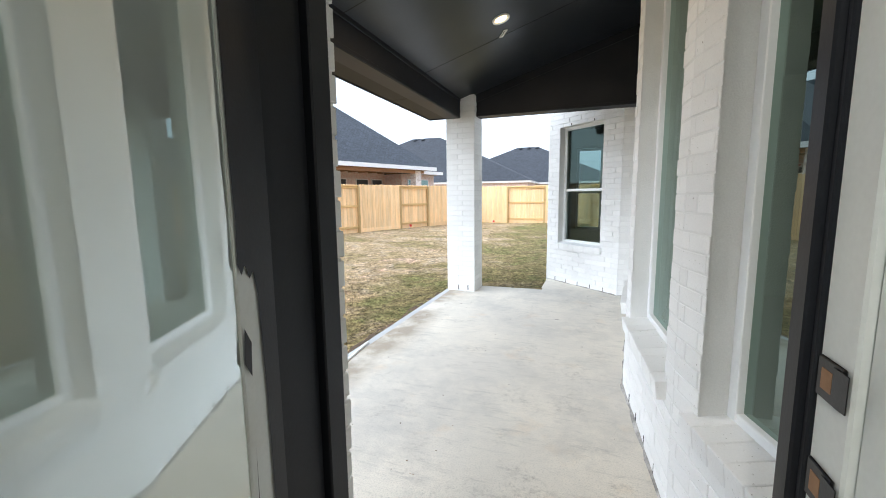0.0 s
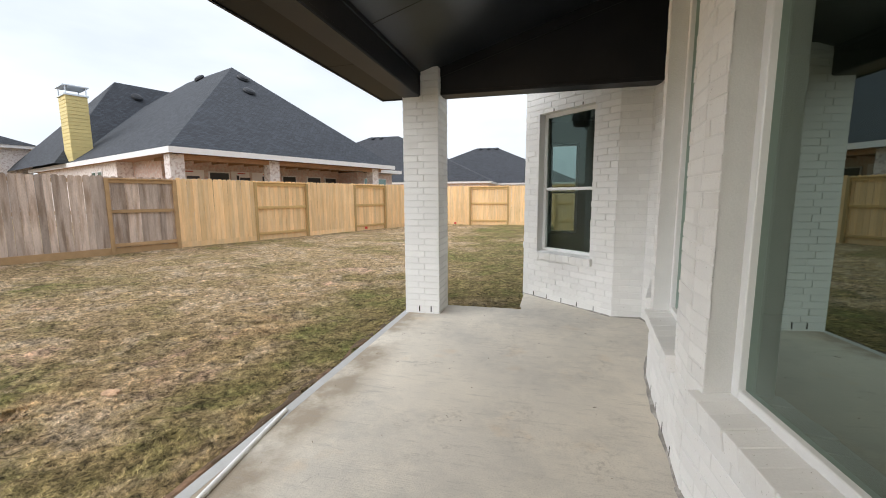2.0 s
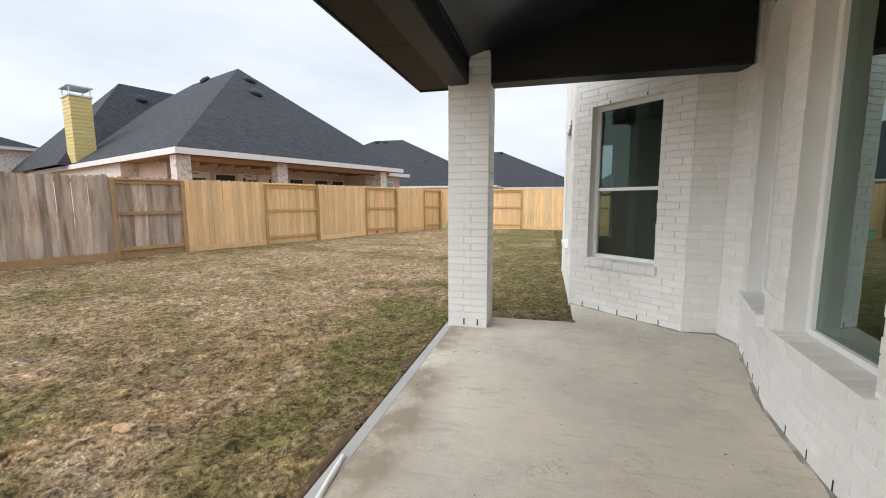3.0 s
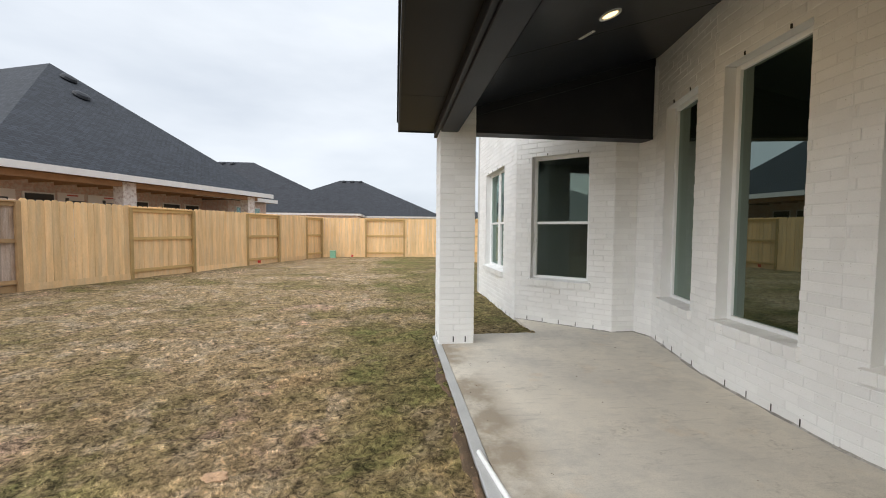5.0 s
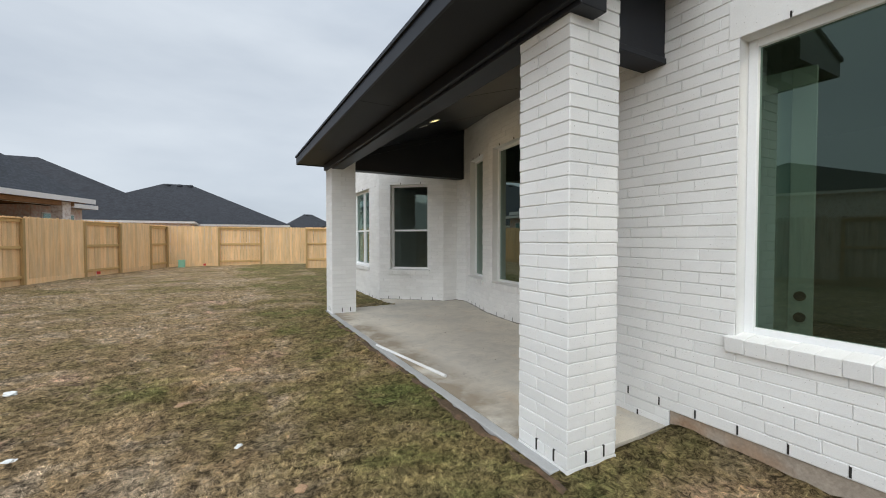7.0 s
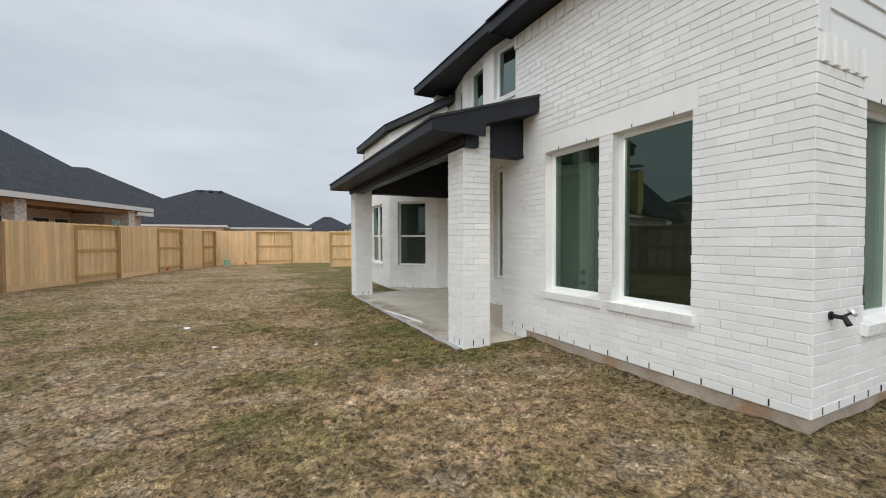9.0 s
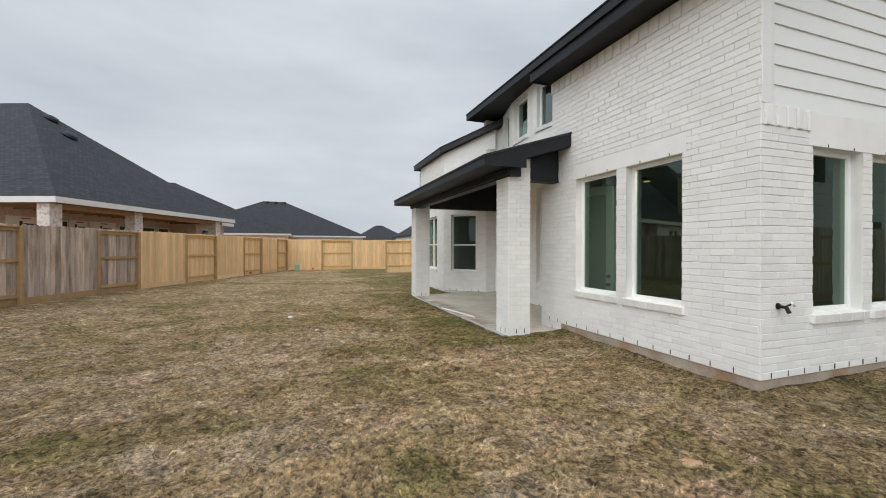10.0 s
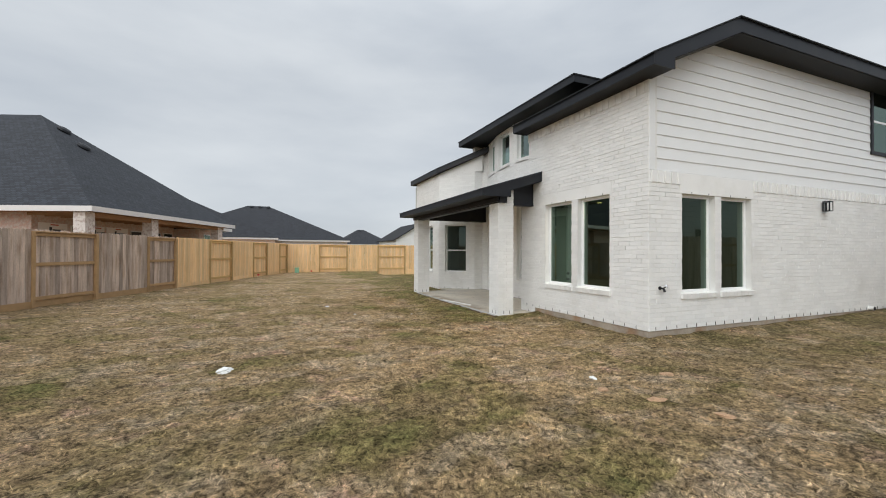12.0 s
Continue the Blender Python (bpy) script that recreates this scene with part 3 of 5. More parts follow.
def window(m, a0, a1, z0, z1, label, hung=False, deep=0.10, sill=True, glass=None, sill_over=0.05):
    """A window in the opening a0..a1, z0..z1 of a wall frame m: frame, panes, and a sloping brick sill."""
    global WINDOWS
    WINDOWS += 1
    win = thing("window_%d" % WINDOWS, label, "window", "", "structure")
    fw, y0, y1 = 0.05, -deep - 0.06, -deep
    lo = z0 + (0.085 if sill else 0)
    f = Shape()
    f.box((a0 - 0.002, y0, lo), (a0 + fw, y1, z1 + 0.002), m, 0.004).box((a1 - fw, y0, lo), (a1 + 0.002, y1, z1 + 0.002), m, 0.004)
    f.box((a0 + fw, y0 + 0.002, lo), (a1 - fw, y1 - 0.002, lo + fw), m, 0.004).box((a0 + fw, y0 + 0.002, z1 - fw), (a1 - fw, y1 - 0.002, z1 + 0.002), m, 0.004)
    part("window_frame", f, FRAME_W, win, "white vinyl frame")
    g0, g1, h0, h1 = a0 + fw, a1 - fw, lo + fw, z1 - fw
    if hung:
        mid = h0 + (h1 - h0) * 0.46
        part("meeting_rail", Shape().box((g0, y0, mid - 0.02), (g1, y1 - 0.006, mid + 0.02), m, 0.004), FRAME_W, win, "white meeting rail")
        spans = ((h0, mid - 0.02, -0.010), (mid + 0.02, h1, 0.010))
    else:
        spans = ((h0, h1, 0),)
    for b0, b1, off in spans:
        d = (y0 + y1) / 2 + off
        p = part("pane", Shape().poly([m @ Vector((g1, d, b0)), m @ Vector((g0, d, b0)), m @ Vector((g0, d, b1)), m @ Vector((g1, d, b1))]), glass or GLASS, win, "dark tinted glass pane")
        p.visible_shadow = False
    for a in (a0 + (a1 - a0) * 0.2, a0 + (a1 - a0) * 0.72):
        part("head_weep", Shape().box((a - 0.0045, -0.01, z1 + 0.002), (a + 0.0045, PROUD + 0.0075, z1 + 0.036), m), SLIT, win, "small dark drain slit")
    if sill:
        s, n = Shape(), max(2, round((a1 - a0 + 0.08) / 0.105))
        w = (a1 - a0 + 0.08) / n
        rng = random.Random(WINDOWS)
        for k in range(n):
            e = rng.uniform(-0.003, 0.003)
            t = Matrix.Translation((0, 0, z0 + 0.045)) @ Matrix.Rotation(radians(-7), 4, "X")
            s.box((a0 - 0.04 + k * w + 0.0008, -deep - 0.03, -0.054 + e), (a0 - 0.04 + (k + 1) * w - 0.0008, sill_over + e, 0.040 + e), m @ t, 0.0035)
        part("window_sill", s, PAINT, win, "white painted sloping brick sill")
    return win


# ---- large structure: plan of the house ----
SLAB_Z = 0.10
X_FRONT, Y_SOUTH, Y_DOOR = -0.902, -2.957, 0.85
V4, V3, V2, V1, V0 = (0.70, 0.85), (0.44, 1.9), (0.35, 3.2), (0.49, 4.5), (0.875, 5.9)
RC, BAY_IN, BAY_OUT, BAY_N = (0.80, 6.175), (0.475, 6.18), (-0.615, 7.178), (-0.615, 10.0)
PATIO = [(-1.955, 0.285), (-0.895, 0.285), (-0.895, 0.85), (0.72, 0.86), (0.9, 6.2), (0.47, 6.2), (-0.60, 7.25), (-0.62, 6.27), (-1.955, 6.24)]
TOP_FRONT, TOP_BOW, TOP_BAY = 4.56, 5.72, 4.72


def ceiling_z(x):
    return 3.03 + 0.31 * (x + 1.57)


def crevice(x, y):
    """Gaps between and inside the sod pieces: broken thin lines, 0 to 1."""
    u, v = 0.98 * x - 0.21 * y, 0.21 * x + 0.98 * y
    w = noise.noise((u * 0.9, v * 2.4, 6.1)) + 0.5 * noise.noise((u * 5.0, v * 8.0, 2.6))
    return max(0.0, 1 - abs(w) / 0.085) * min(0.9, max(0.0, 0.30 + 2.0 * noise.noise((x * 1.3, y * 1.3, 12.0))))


# ground: one sheet, finer near the walk, with slight humps and a gentle rise to the fence
def ground_z(x, y):
    rise = 0.13 * min(1.0, max(0.0, (math.hypot(x + 2, y - 2) - 3) / 9))
    bump = 0.022 * noise.noise((x * 0.55, y * 0.55, 3.1)) + 0.012 * noise.noise((x * 2.3, y * 2.3, 9.4))
    gx, gy = max(-2.03 - x, 0, x - 9), max(0.2 - y, 0, y - 6.3)
    hx, hy = max(X_FRONT - x, 0), max(Y_SOUTH - y, 0, y - 0.85)
    near = min(math.hypot(gx, gy), math.hypot(hx, hy))
    if (x > -2.02 and 0.26 < y < 6.22) or (x > -0.55 and y > -2.9) or (x > -0.86 and -2.9 < y < 1):
        return -0.12
    clump = 0.018 * noise.noise((x * 4.5, y * 4.5, 1.7)) + 0.012 * noise.noise((x * 11.0, y * 11.0, 4.4)) - 0.02 * max(0.0, noise.noise((x * 1.7, y * 3.1, 5.2)) - 0.35)
    return 0.02 + rise + bump + clump - 0.016 * crevice(x, y) + 0.07 * math.exp(-near / 0.4) + 0.04 * math.exp(-math.hypot(hx, hy) / 0.5) * min(1, max(0, (y + 2.2) / 1.6)) * (1 if y < 0.2 else math.exp((0.2 - y) / 0.15))


def build_ground():
    axis_x = [-900, -300, -120, -60, -35, -24] + [-18 + 0.2 * i for i in range(0, 40)] + [-10 + 0.05 * i for i in range(0, 240)] + [2 + 0.3 * i for i in range(0, 15)] + [8, 11, 15, 22, 40, 90, 300, 900]
    axis_y = [-900, -300, -90, -40, -22, -14] + [-10 + 0.05 * i for i in range(0, 340)] + [7 + 0.2 * i for i in range(0, 76)] + [25, 30, 40, 60, 100, 300, 900]
    s = Shape()
    nx = len(axis_x)
    s.v = [(x, y, ground_z(x, y)) for y in axis_y for x in axis_x]
    for j in range(len(axis_y) - 1):
        for i in range(nx - 1):
            a = j * nx + i
            s.f.append((a, a + 1, a + 1 + nx, a + nx))
    ob = structure("ground", s, SOD, "dormant brown sod lawn with green patches", "lawn")
    for p in ob.data.polygons:
        p.use_smooth = True
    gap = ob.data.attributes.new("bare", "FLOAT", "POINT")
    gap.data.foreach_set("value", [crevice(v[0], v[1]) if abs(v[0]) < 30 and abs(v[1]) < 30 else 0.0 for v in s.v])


build_ground()

# patio slab
slab = structure("patio_floor", Shape().prism(PATIO, -0.25, SLAB_Z), CONCRETE, "stained grey broom-finished concrete patio slab", "patio")
part("slab_edge", Shape().box((-2.04, 0.25, -0.2), (-1.956, 6.26, SLAB_Z - 0.004), c=0.006), EDGE_CONC, slab, "smooth grey formed slab edge")

# house walls
A0, A1, B0, B1 = -1.045 - Y_SOUTH, -0.145 - Y_SOUTH, -2.10 - Y_SOUTH, -1.232 - Y_SOUTH
WZ0, WZ1 = 0.755, 2.655
FOOT, Y_UP = 0.222, 0.52
SPLIT = FOOT + 42 * COURSE
front, m_front, l_front = brick_wall("wall_west", (X_FRONT, Y_SOUTH), (X_FRONT, Y_DOOR), FOOT, SPLIT, [(B0, B1, WZ0, WZ1), (A0, A1, WZ0, WZ1)],
                                     "white painted brick wall of the house", near=(0.0, 3.8, 0.2, 2.2), smooth=((B0 - 0.05, A1 + 0.06, WZ1, WZ1 + 0.24),), over=(PROUD, 0), proud=0.0078)
brick_wall("wall_west_upper", (X_FRONT, Y_SOUTH), (X_FRONT, Y_UP), SPLIT + 0.001, TOP_FRONT, (), "white painted brick upper wall of the house", bands=((4.27, 4.47),), over=(PROUD, 0), weeps=False, proud=0.0078)
brick_wall("wall_north_upper", (X_FRONT + 0.2, Y_UP), (1.0, Y_UP), SPLIT, TOP_FRONT - 0.02, (), "white painted brick upper return wall", weeps=False)
C0, C1, D0, D1 = -0.10, 0.77, 0.95, 1.84
S_END = 9.0


def sx(x):
    return S_END - x


south, m_south, l_south = brick_wall("wall_south", (S_END, Y_SOUTH), (X_FRONT, Y_SOUTH), FOOT, 2.965, [(sx(D1), sx(D0), WZ0, 2.60), (sx(C1), sx(C0), WZ0, 2.60)],
                                     "white painted brick lower wall under lap siding", near=(sx(1.6), sx(-0.88), 0.2, 2.3), trim=(0, 0.2), bands=((2.76, 2.96),),
                                     smooth=((sx(D1) - 0.06, sx(C0) + 0.06, 2.60, 2.96),), over=(0, -0.002), start=0.1, proud=0.0078)
foot = structure("foundation", Shape().box((X_FRONT + 0.01, Y_SOUTH + 0.01, -0.3), (X_FRONT + 0.3, Y_DOOR - 0.01, FOOT)).box((X_FRONT + 0.3, Y_SOUTH + 0.01, -0.3), (S_END, Y_SOUTH + 0.3, FOOT)), FOOT_CONC,
                 "clay-stained concrete foundation edge", "foundation")
brick_wall("wall_west_foot", (X_FRONT, 0.265), (X_FRONT, Y_DOOR), FOOT - 2 * COURSE, FOOT - 0.002, (), "white painted brick courses beside the patio slab", thick=0.009, near=(0, 1, 0, 1))
DOOR0, DOOR1 = -0.540, 0.455
door_wall, m_dw, l_dw = brick_wall("wall_north", (X_FRONT, Y_DOOR), V4, SLAB_Z, SPLIT, [(DOOR0 - X_FRONT, DOOR1 - X_FRONT, SLAB_Z, 2.62)], "white painted brick wall with the patio door",
                                   near=(0, 1.8, 0.1, 2.6), trim=(0.2, 0), over=(-0.002, 0), weeps=False, proud=0.003)
reveal_m, _ = frame_of((DOOR0, Y_DOOR), (DOOR0, 0.806))
rng = random.Random(31)
PENDING.append((door_wall, reveal_m, [(-0.004 + rng.uniform(-0.004, 0.003), 0.043, SLAB_Z + 0.004 + k * COURSE, SLAB_Z + (k + 1) * COURSE - JOINT, rng.uniform(-0.001, 0.005)) for k in range(32)], (-1, 1, 0, 3), PAINT, 0.006))
BOW_Z0, BOW_Z1, UP0, UP1 = 0.60, 3.03, 4.42, 5.58
for i, (a, b, o0, o1) in enumerate(((V4, V3, 0.97, 1.70), (V3, V2, 2.05, 3.03), (V2, V1, 3.50, 4.37), (V1, V0, 4.83, 5.61))):
    k = math.hypot(b[0] - a[0], b[1] - a[1]) / (b[1] - a[1])
    u0, u1 = (o0 - a[1]) * k, (o1 - a[1]) * k
    wall, mw, lw = brick_wall("wall_bow_%d" % (i + 1), a, b, SLAB_Z, TOP_BOW, [(u0, u1, BOW_Z0, BOW_Z1), (u0, u1, UP0, UP1)], "white painted brick facet of the bowed patio wall",
                              near=(0, 3, 0.1, 2.6), proud=0.003)
    window(mw, u0, u1, BOW_Z0, BOW_Z1, "tall fixed window with white frame in bowed brick wall", deep=0.105, glass=BOW_GLASS)
    window(mw, u0, u1, UP0, UP1, "upper fixed window with white frame under the eave", deep=0.105, glass=BOW_GLASS)
brick_wall("wall_bow_return", V0, RC, SLAB_Z, TOP_BOW, (), "white painted brick end facet of the bowed wall", near=(0, 1, 0.1, 2.7), weeps=False, proud=0.003)
brick_wall("wall_bay_return", RC, BAY_IN, SLAB_Z, TOP_BOW, (), "white painted brick return beside the bay", near=(0, 1, 0.1, 2.7), proud=0.004)
_, m_b1, l_b1 = brick_wall("wall_bay_angled", BAY_IN, BAY_OUT, SLAB_Z, TOP_BAY, [(0.34, 1.22, 0.68, 2.645)], "white painted brick angled bay wall", near=(0, 2, 0.1, 2.3), proud=0.0075)
window(m_b1, 0.34, 1.22, 0.68, 2.645, "single-hung window with white frame in the bay", hung=True, glass=BAY_GLASS)
_, m_b2, l_b2 = brick_wall("wall_bay_west", BAY_OUT, BAY_N, SLAB_Z - 0.05, TOP_BAY, [(0.74, 2.16, 0.70, 2.66)], "white painted brick west wall of the bay", near=(0, 2.9, 0.1, 1.4))
window(m_b2, 0.74, 1.43, 0.70, 2.66, "single-hung window with white frame in the bay", hung=True, glass=BAY_GLASS)
window(m_b2, 1.47, 2.16, 0.70, 2.66, "single-hung window with white frame in the bay", hung=True, glass=BAY_GLASS)
window(m_front, B0, B1, WZ0, WZ1, "large fixed window with white frame in brick wall")
window(m_front, A0, A1, WZ0, WZ1, "large fixed window with white frame, open door seen inside")
window(m_south, sx(D1), sx(D0), WZ0, 2.60, "tall fixed window with white frame in side wall")
window(m_south, sx(C1), sx(C0), WZ0, 2.60, "tall fixed window with white frame near the corner")

# mortar smeared along the foot of the patio walls
fillet = Shape()
line = [V4, V3, V2, V1, V0, RC, BAY_IN, BAY_OUT]
for a, c in zip(line, line[1:]):
    mm, ln = frame_of(a, c)
    n = max(2, int(ln / 0.09))
    for i in range(n):
        w0, w1 = (0.012 + 0.026 * noise.noise((a[0] * 9 + (i + k) * 0.6, a[1] * 3, 2.2)) for k in (0, 1))
        h0, h1 = (0.016 + 0.014 * noise.noise((a[0] * 5 + (i + k) * 0.7, a[1] * 7, 8.2)) for k in (0, 1))
        u0, u1 = ln * i / n, ln * (i + 1) / n
        fillet.poly([mm @ Vector(q) for q in ((u1, w1 + 0.01, SLAB_Z + 0.001), (u0, w0 + 0.01, SLAB_Z + 0.001), (u0, 0.0, SLAB_Z + h0), (u1, 0.0, SLAB_Z + h1))])
GRIT = material("dirty_mortar", (0.27, 0.255, 0.23), 0.95, vary=0.4, scale=9, fine=70, bump=0.8, dist=0.006, tint=(0.46, 0.44, 0.41), tint_at=(0.48, 0.62), tint_scale=7)
structure("mortar_fillet", fillet, GRIT, "rough grey mortar smeared along the wall foot", "trim")

# unseen sides of the house and its inside
structure("wall_closing", Shape().box((S_END - 0.2, Y_SOUTH + 0.2, 0), (S_END, 14, 5.5)).box((-0.615, 10.0, 0), (-0.25, 10.2, 4.6)).box((0.32, 10.0, 0), (S_END - 0.2, 10.2, 4.6)).box((-0.25, 10.0, 0), (0.32, 10.2, 0.75)).box((-0.25, 10.0, 2.62), (0.32, 10.2, 4.6)), PLASTER, "plain closing walls of the house", "wall")
structure("floor", Shape().prism([(X_FRONT + 0.2, Y_SOUTH + 0.2), (S_END - 0.2, Y_SOUTH + 0.2), (S_END - 0.2, 10), (-0.4, 10), (-0.4, 7.3), (0.6, 6.4), (1.1, 6.2), (1.1, 5.8), (0.75, 4.5), (0.62, 3.2), (0.7, 1.9), (0.8, 0.7), (X_FRONT + 0.2, 0.7)], 0.0, 0.13), FLOORING, "dark brown interior floor", "floor")
structure("ceiling", Shape().prism([(X_FRONT + 0.2, Y_SOUTH + 0.2), (S_END - 0.2, Y_SOUTH + 0.2), (S_END - 0.2, 10), (-0.4, 10), (-0.4, 7.3), (0.6, 6.4), (1.1, 6.2), (1.1, 5.8), (0.75, 4.5), (0.62, 3.2), (0.7, 1.9), (0.8, 0.7), (X_FRONT + 0.2, 0.7)], 3.05, 3.15), PLASTER, "plain interior ceiling", "ceiling")
structure("partition", Shape().box((4.6, Y_SOUTH + 0.2, 0.13), (4.75, 10, 3.05)).box((1.15, 6.6, 0.13), (4.6, 6.75, 3.05)).box((0.62, 0.45, 0.13), (0.9, 0.62, 3.05)), PLASTER, "plain interior partition walls", "wall")

m_nw, _ = frame_of((-0.615, 10.2), (S_END, 10.2))
window(m_nw, 0.365, 0.935, 0.75, 2.62, "single-hung window in the back wall of the bay", hung=True, deep=0.05, sill=False, glass=BAY_GLASS)


# upper side wall: lap siding over the brick
def upper_profile():
    p, s = [(X_FRONT + 0.03, 2.97), (S_END, 2.97), (S_END, 5.5), (1.0, 5.56), (X_FRONT + 0.03, 4.64)], Shape()
    s.v = [(x, Y_SOUTH + 0.03, z) for x, z in p] + [(x, Y_SOUTH + 0.2, z) for x, z in p]
    s.f = [(0, 1, 2, 3, 4), (9, 8, 7, 6, 5)] + [(j, 5 + j, 5 + (j + 1) % 5, (j + 1) % 5) for j in range(5)]
    return s


upper = structure("wall_south_upper", upper_profile(), SIDING, "white lap siding on the upper side wall", "wall")
z, k = 2.97, 0
while z < 5.4:
    top = min(z + 0.215, 5.5)
    x_lo = max(X_FRONT + 0.14, -0.86 + (z - 4.58) / 0.458)
    s = Shape()
    s.v = [(x_lo, Y_SOUTH + 0.008, z), (S_END, Y_SOUTH + 0.008, z), (S_END, Y_SOUTH + 0.026, top), (x_lo, Y_SOUTH + 0.026, top), (x_lo, Y_SOUTH + 0.03, z), (S_END, Y_SOUTH + 0.03, z)]
    s.f = [(0, 1, 2, 3), (0, 4, 5, 1)]
    part("siding_board", s, SIDING, upper)
    z, k = z + 0.205, k + 1
part("corner_board", Shape().box((X_FRONT + 0.006, Y_SOUTH - 0.012, 2.967), (X_FRONT + 0.14, Y_SOUTH + 0.028, 4.49), c=0.003), SIDING, upper, "white vertical corner board")
WINDOWS += 1
sw = thing("window_%d" % WINDOWS, "upper window with dark trim in white siding", "window", "", "structure")
part("window_frame", Shape().box((6.38, Y_SOUTH - 0.02, 3.92), (6.46, Y_SOUTH + 0.02, 5.52)).box((7.4, Y_SOUTH - 0.02, 3.92), (7.48, Y_SOUTH + 0.02, 5.52)).box((6.46, Y_SOUTH - 0.018, 3.92), (7.4, Y_SOUTH + 0.02, 4.0)).box((6.46, Y_SOUTH - 0.018, 5.44), (7.4, Y_SOUTH + 0.02, 5.52)), DARK, sw, "charcoal trim")
part("meeting_rail", Shape().box((6.46, Y_SOUTH - 0.01, 4.69), (7.4, Y_SOUTH + 0.02, 4.74)), FRAME_W, sw, "white meeting rail")
part("pane", Shape().box((6.46, Y_SOUTH - 0.002, 4.0), (7.4, Y_SOUTH + 0.008, 5.44)), GLASS, sw, "dark glass")

# ---- patio roof, posts and beam ----
X_EAVE, ROOF_S, ROOF_N = -2.478, -0.02, 6.42


def brick_post(x0, y0, y1, label):
    x1, top, high = -1.565, 2.69, 3.0
    core = part("brick_post", Shape().box((x0, y0, 0.02), (x1, y1, top)).box((-1.77, y0 + 0.001, top), (x1 - 0.001, y1 - 0.001, high)), MORTAR)
    tagged(core, label, "post", "patio posts")
    c = PROUD
    for i, (p, q, lo) in enumerate((((x0, y0), (x0, y1), 0), ((x1, y0), (x0, y0), 1), ((x1, y1), (x1, y0), 2), ((x0, y1), (x1, y1), 3))):
        m, length = frame_of(p, q)
        rects, z, row = [], SLAB_Z - 0.06, 0
        while z < high - 0.03:
            a = -c if (row + i) % 2 == 0 else 0.0
            cuts = [a, 0.254 - 0.0045, 0.254, length + (c if (row + i) % 2 == 0 else 0)] if (row + i) % 2 == 0 else [-c, 0.18 - 0.0045, 0.18, length + c]
            for b0, b1 in ((cuts[0], cuts[1]), (cuts[2], cuts[3])):
                if z > top - 0.03:
                    if i == 0:
                        continue
                    lim = {1: (-c, 0.21), 2: (-c, length + c), 3: (0.22, length + c)}[i]
                    b0, b1 = max(b0, lim[0]), min(b1, lim[1])
                    if b1 - b0 < 0.03:
                        continue
                rects.append((b0, b1, z, z + COURSE - JOINT, random.uniform(-0.001, 0.0015)))
            z, row = z + COURSE, row + 1
        PENDING.append((core, m, rects, (-1, 2, 0, 4), PAINT, 0.008))
        if i in (0, 1):
            for a in (0.10, 0.25):
                part("weep_joint", Shape().box((a - 0.008, -0.02, 0.12), (a + 0.006, 0.0105, 0.19), m), SLIT, core, "dark open weep joint")


brick_post(-1.987, 5.82, 6.25, "white painted brick patio post at the far corner")
brick_post(-1.957, 0.203, 0.618, "white painted brick patio post beside the house")

roof = thing("patio_roof", "charcoal shed roof over the patio, sloping from the house", "roof", kind="structure")
loop = [(-1.99, 0.2), (X_FRONT, 0.2), (X_FRONT, Y_DOOR + 0.004), (V4[0] + 0.02, V4[1]), (V3[0] + 0.02, V3[1]), (V2[0] + 0.02, V2[1]), (V1[0] + 0.02, V1[1]), (V0[0] + 0.02, V0[1]), (0.84, 6.16), (-1.99, 6.16)]
ceil = part("patio_ceiling", Shape().slab([(x, y, ceiling_z(x) + 0.02) for x, y in loop], 0.02), CEILING)
tagged(ceil, "charcoal painted sloping board ceiling", "ceiling", "", "structure")
seams = Shape()
for y in (2.82, 4.46):
    seams.slab([(-1.78, y, ceiling_z(-1.78) - 0.0005), (0.75, y, ceiling_z(0.75) - 0.0005), (0.75, y + 0.006, ceiling_z(0.75) - 0.0005), (-1.78, y + 0.006, ceiling_z(-1.78) - 0.0005)], 0.002)
part("seam", seams, SLIT, ceil)
outer = [(X_EAVE - 0.04, ROOF_S - 0.02), (X_FRONT - 0.01, ROOF_S - 0.02), (X_FRONT - 0.01, Y_DOOR + 0.01), (V4[0], V4[1] + 0.012), (V3[0] - 0.01, V3[1]), (V2[0] - 0.01, V2[1]), (V1[0] - 0.01, V1[1]), (V0[0] - 0.01, V0[1]), (0.46, 6.15), (0.18, ROOF_N + 0.02), (X_EAVE - 0.04, ROOF_N + 0.02)]
deck = Shape()
pts = [(x, y, ceiling_z(x) + 0.235) for x, y in outer]
deck.slab(pts, 0.03)
deck.uv[0] = [(p[1], p[0]) for p in pts]
part("shingle_deck", deck, SHINGLE, roof, "dark shingles")
fz0, fz1 = 2.815, ceiling_z(X_EAVE) + 0.20
part("fascia", Shape().box((X_EAVE - 0.022, ROOF_S, fz0), (X_EAVE, ROOF_N, fz1), c=0.003), DARK, roof, "charcoal fascia board")
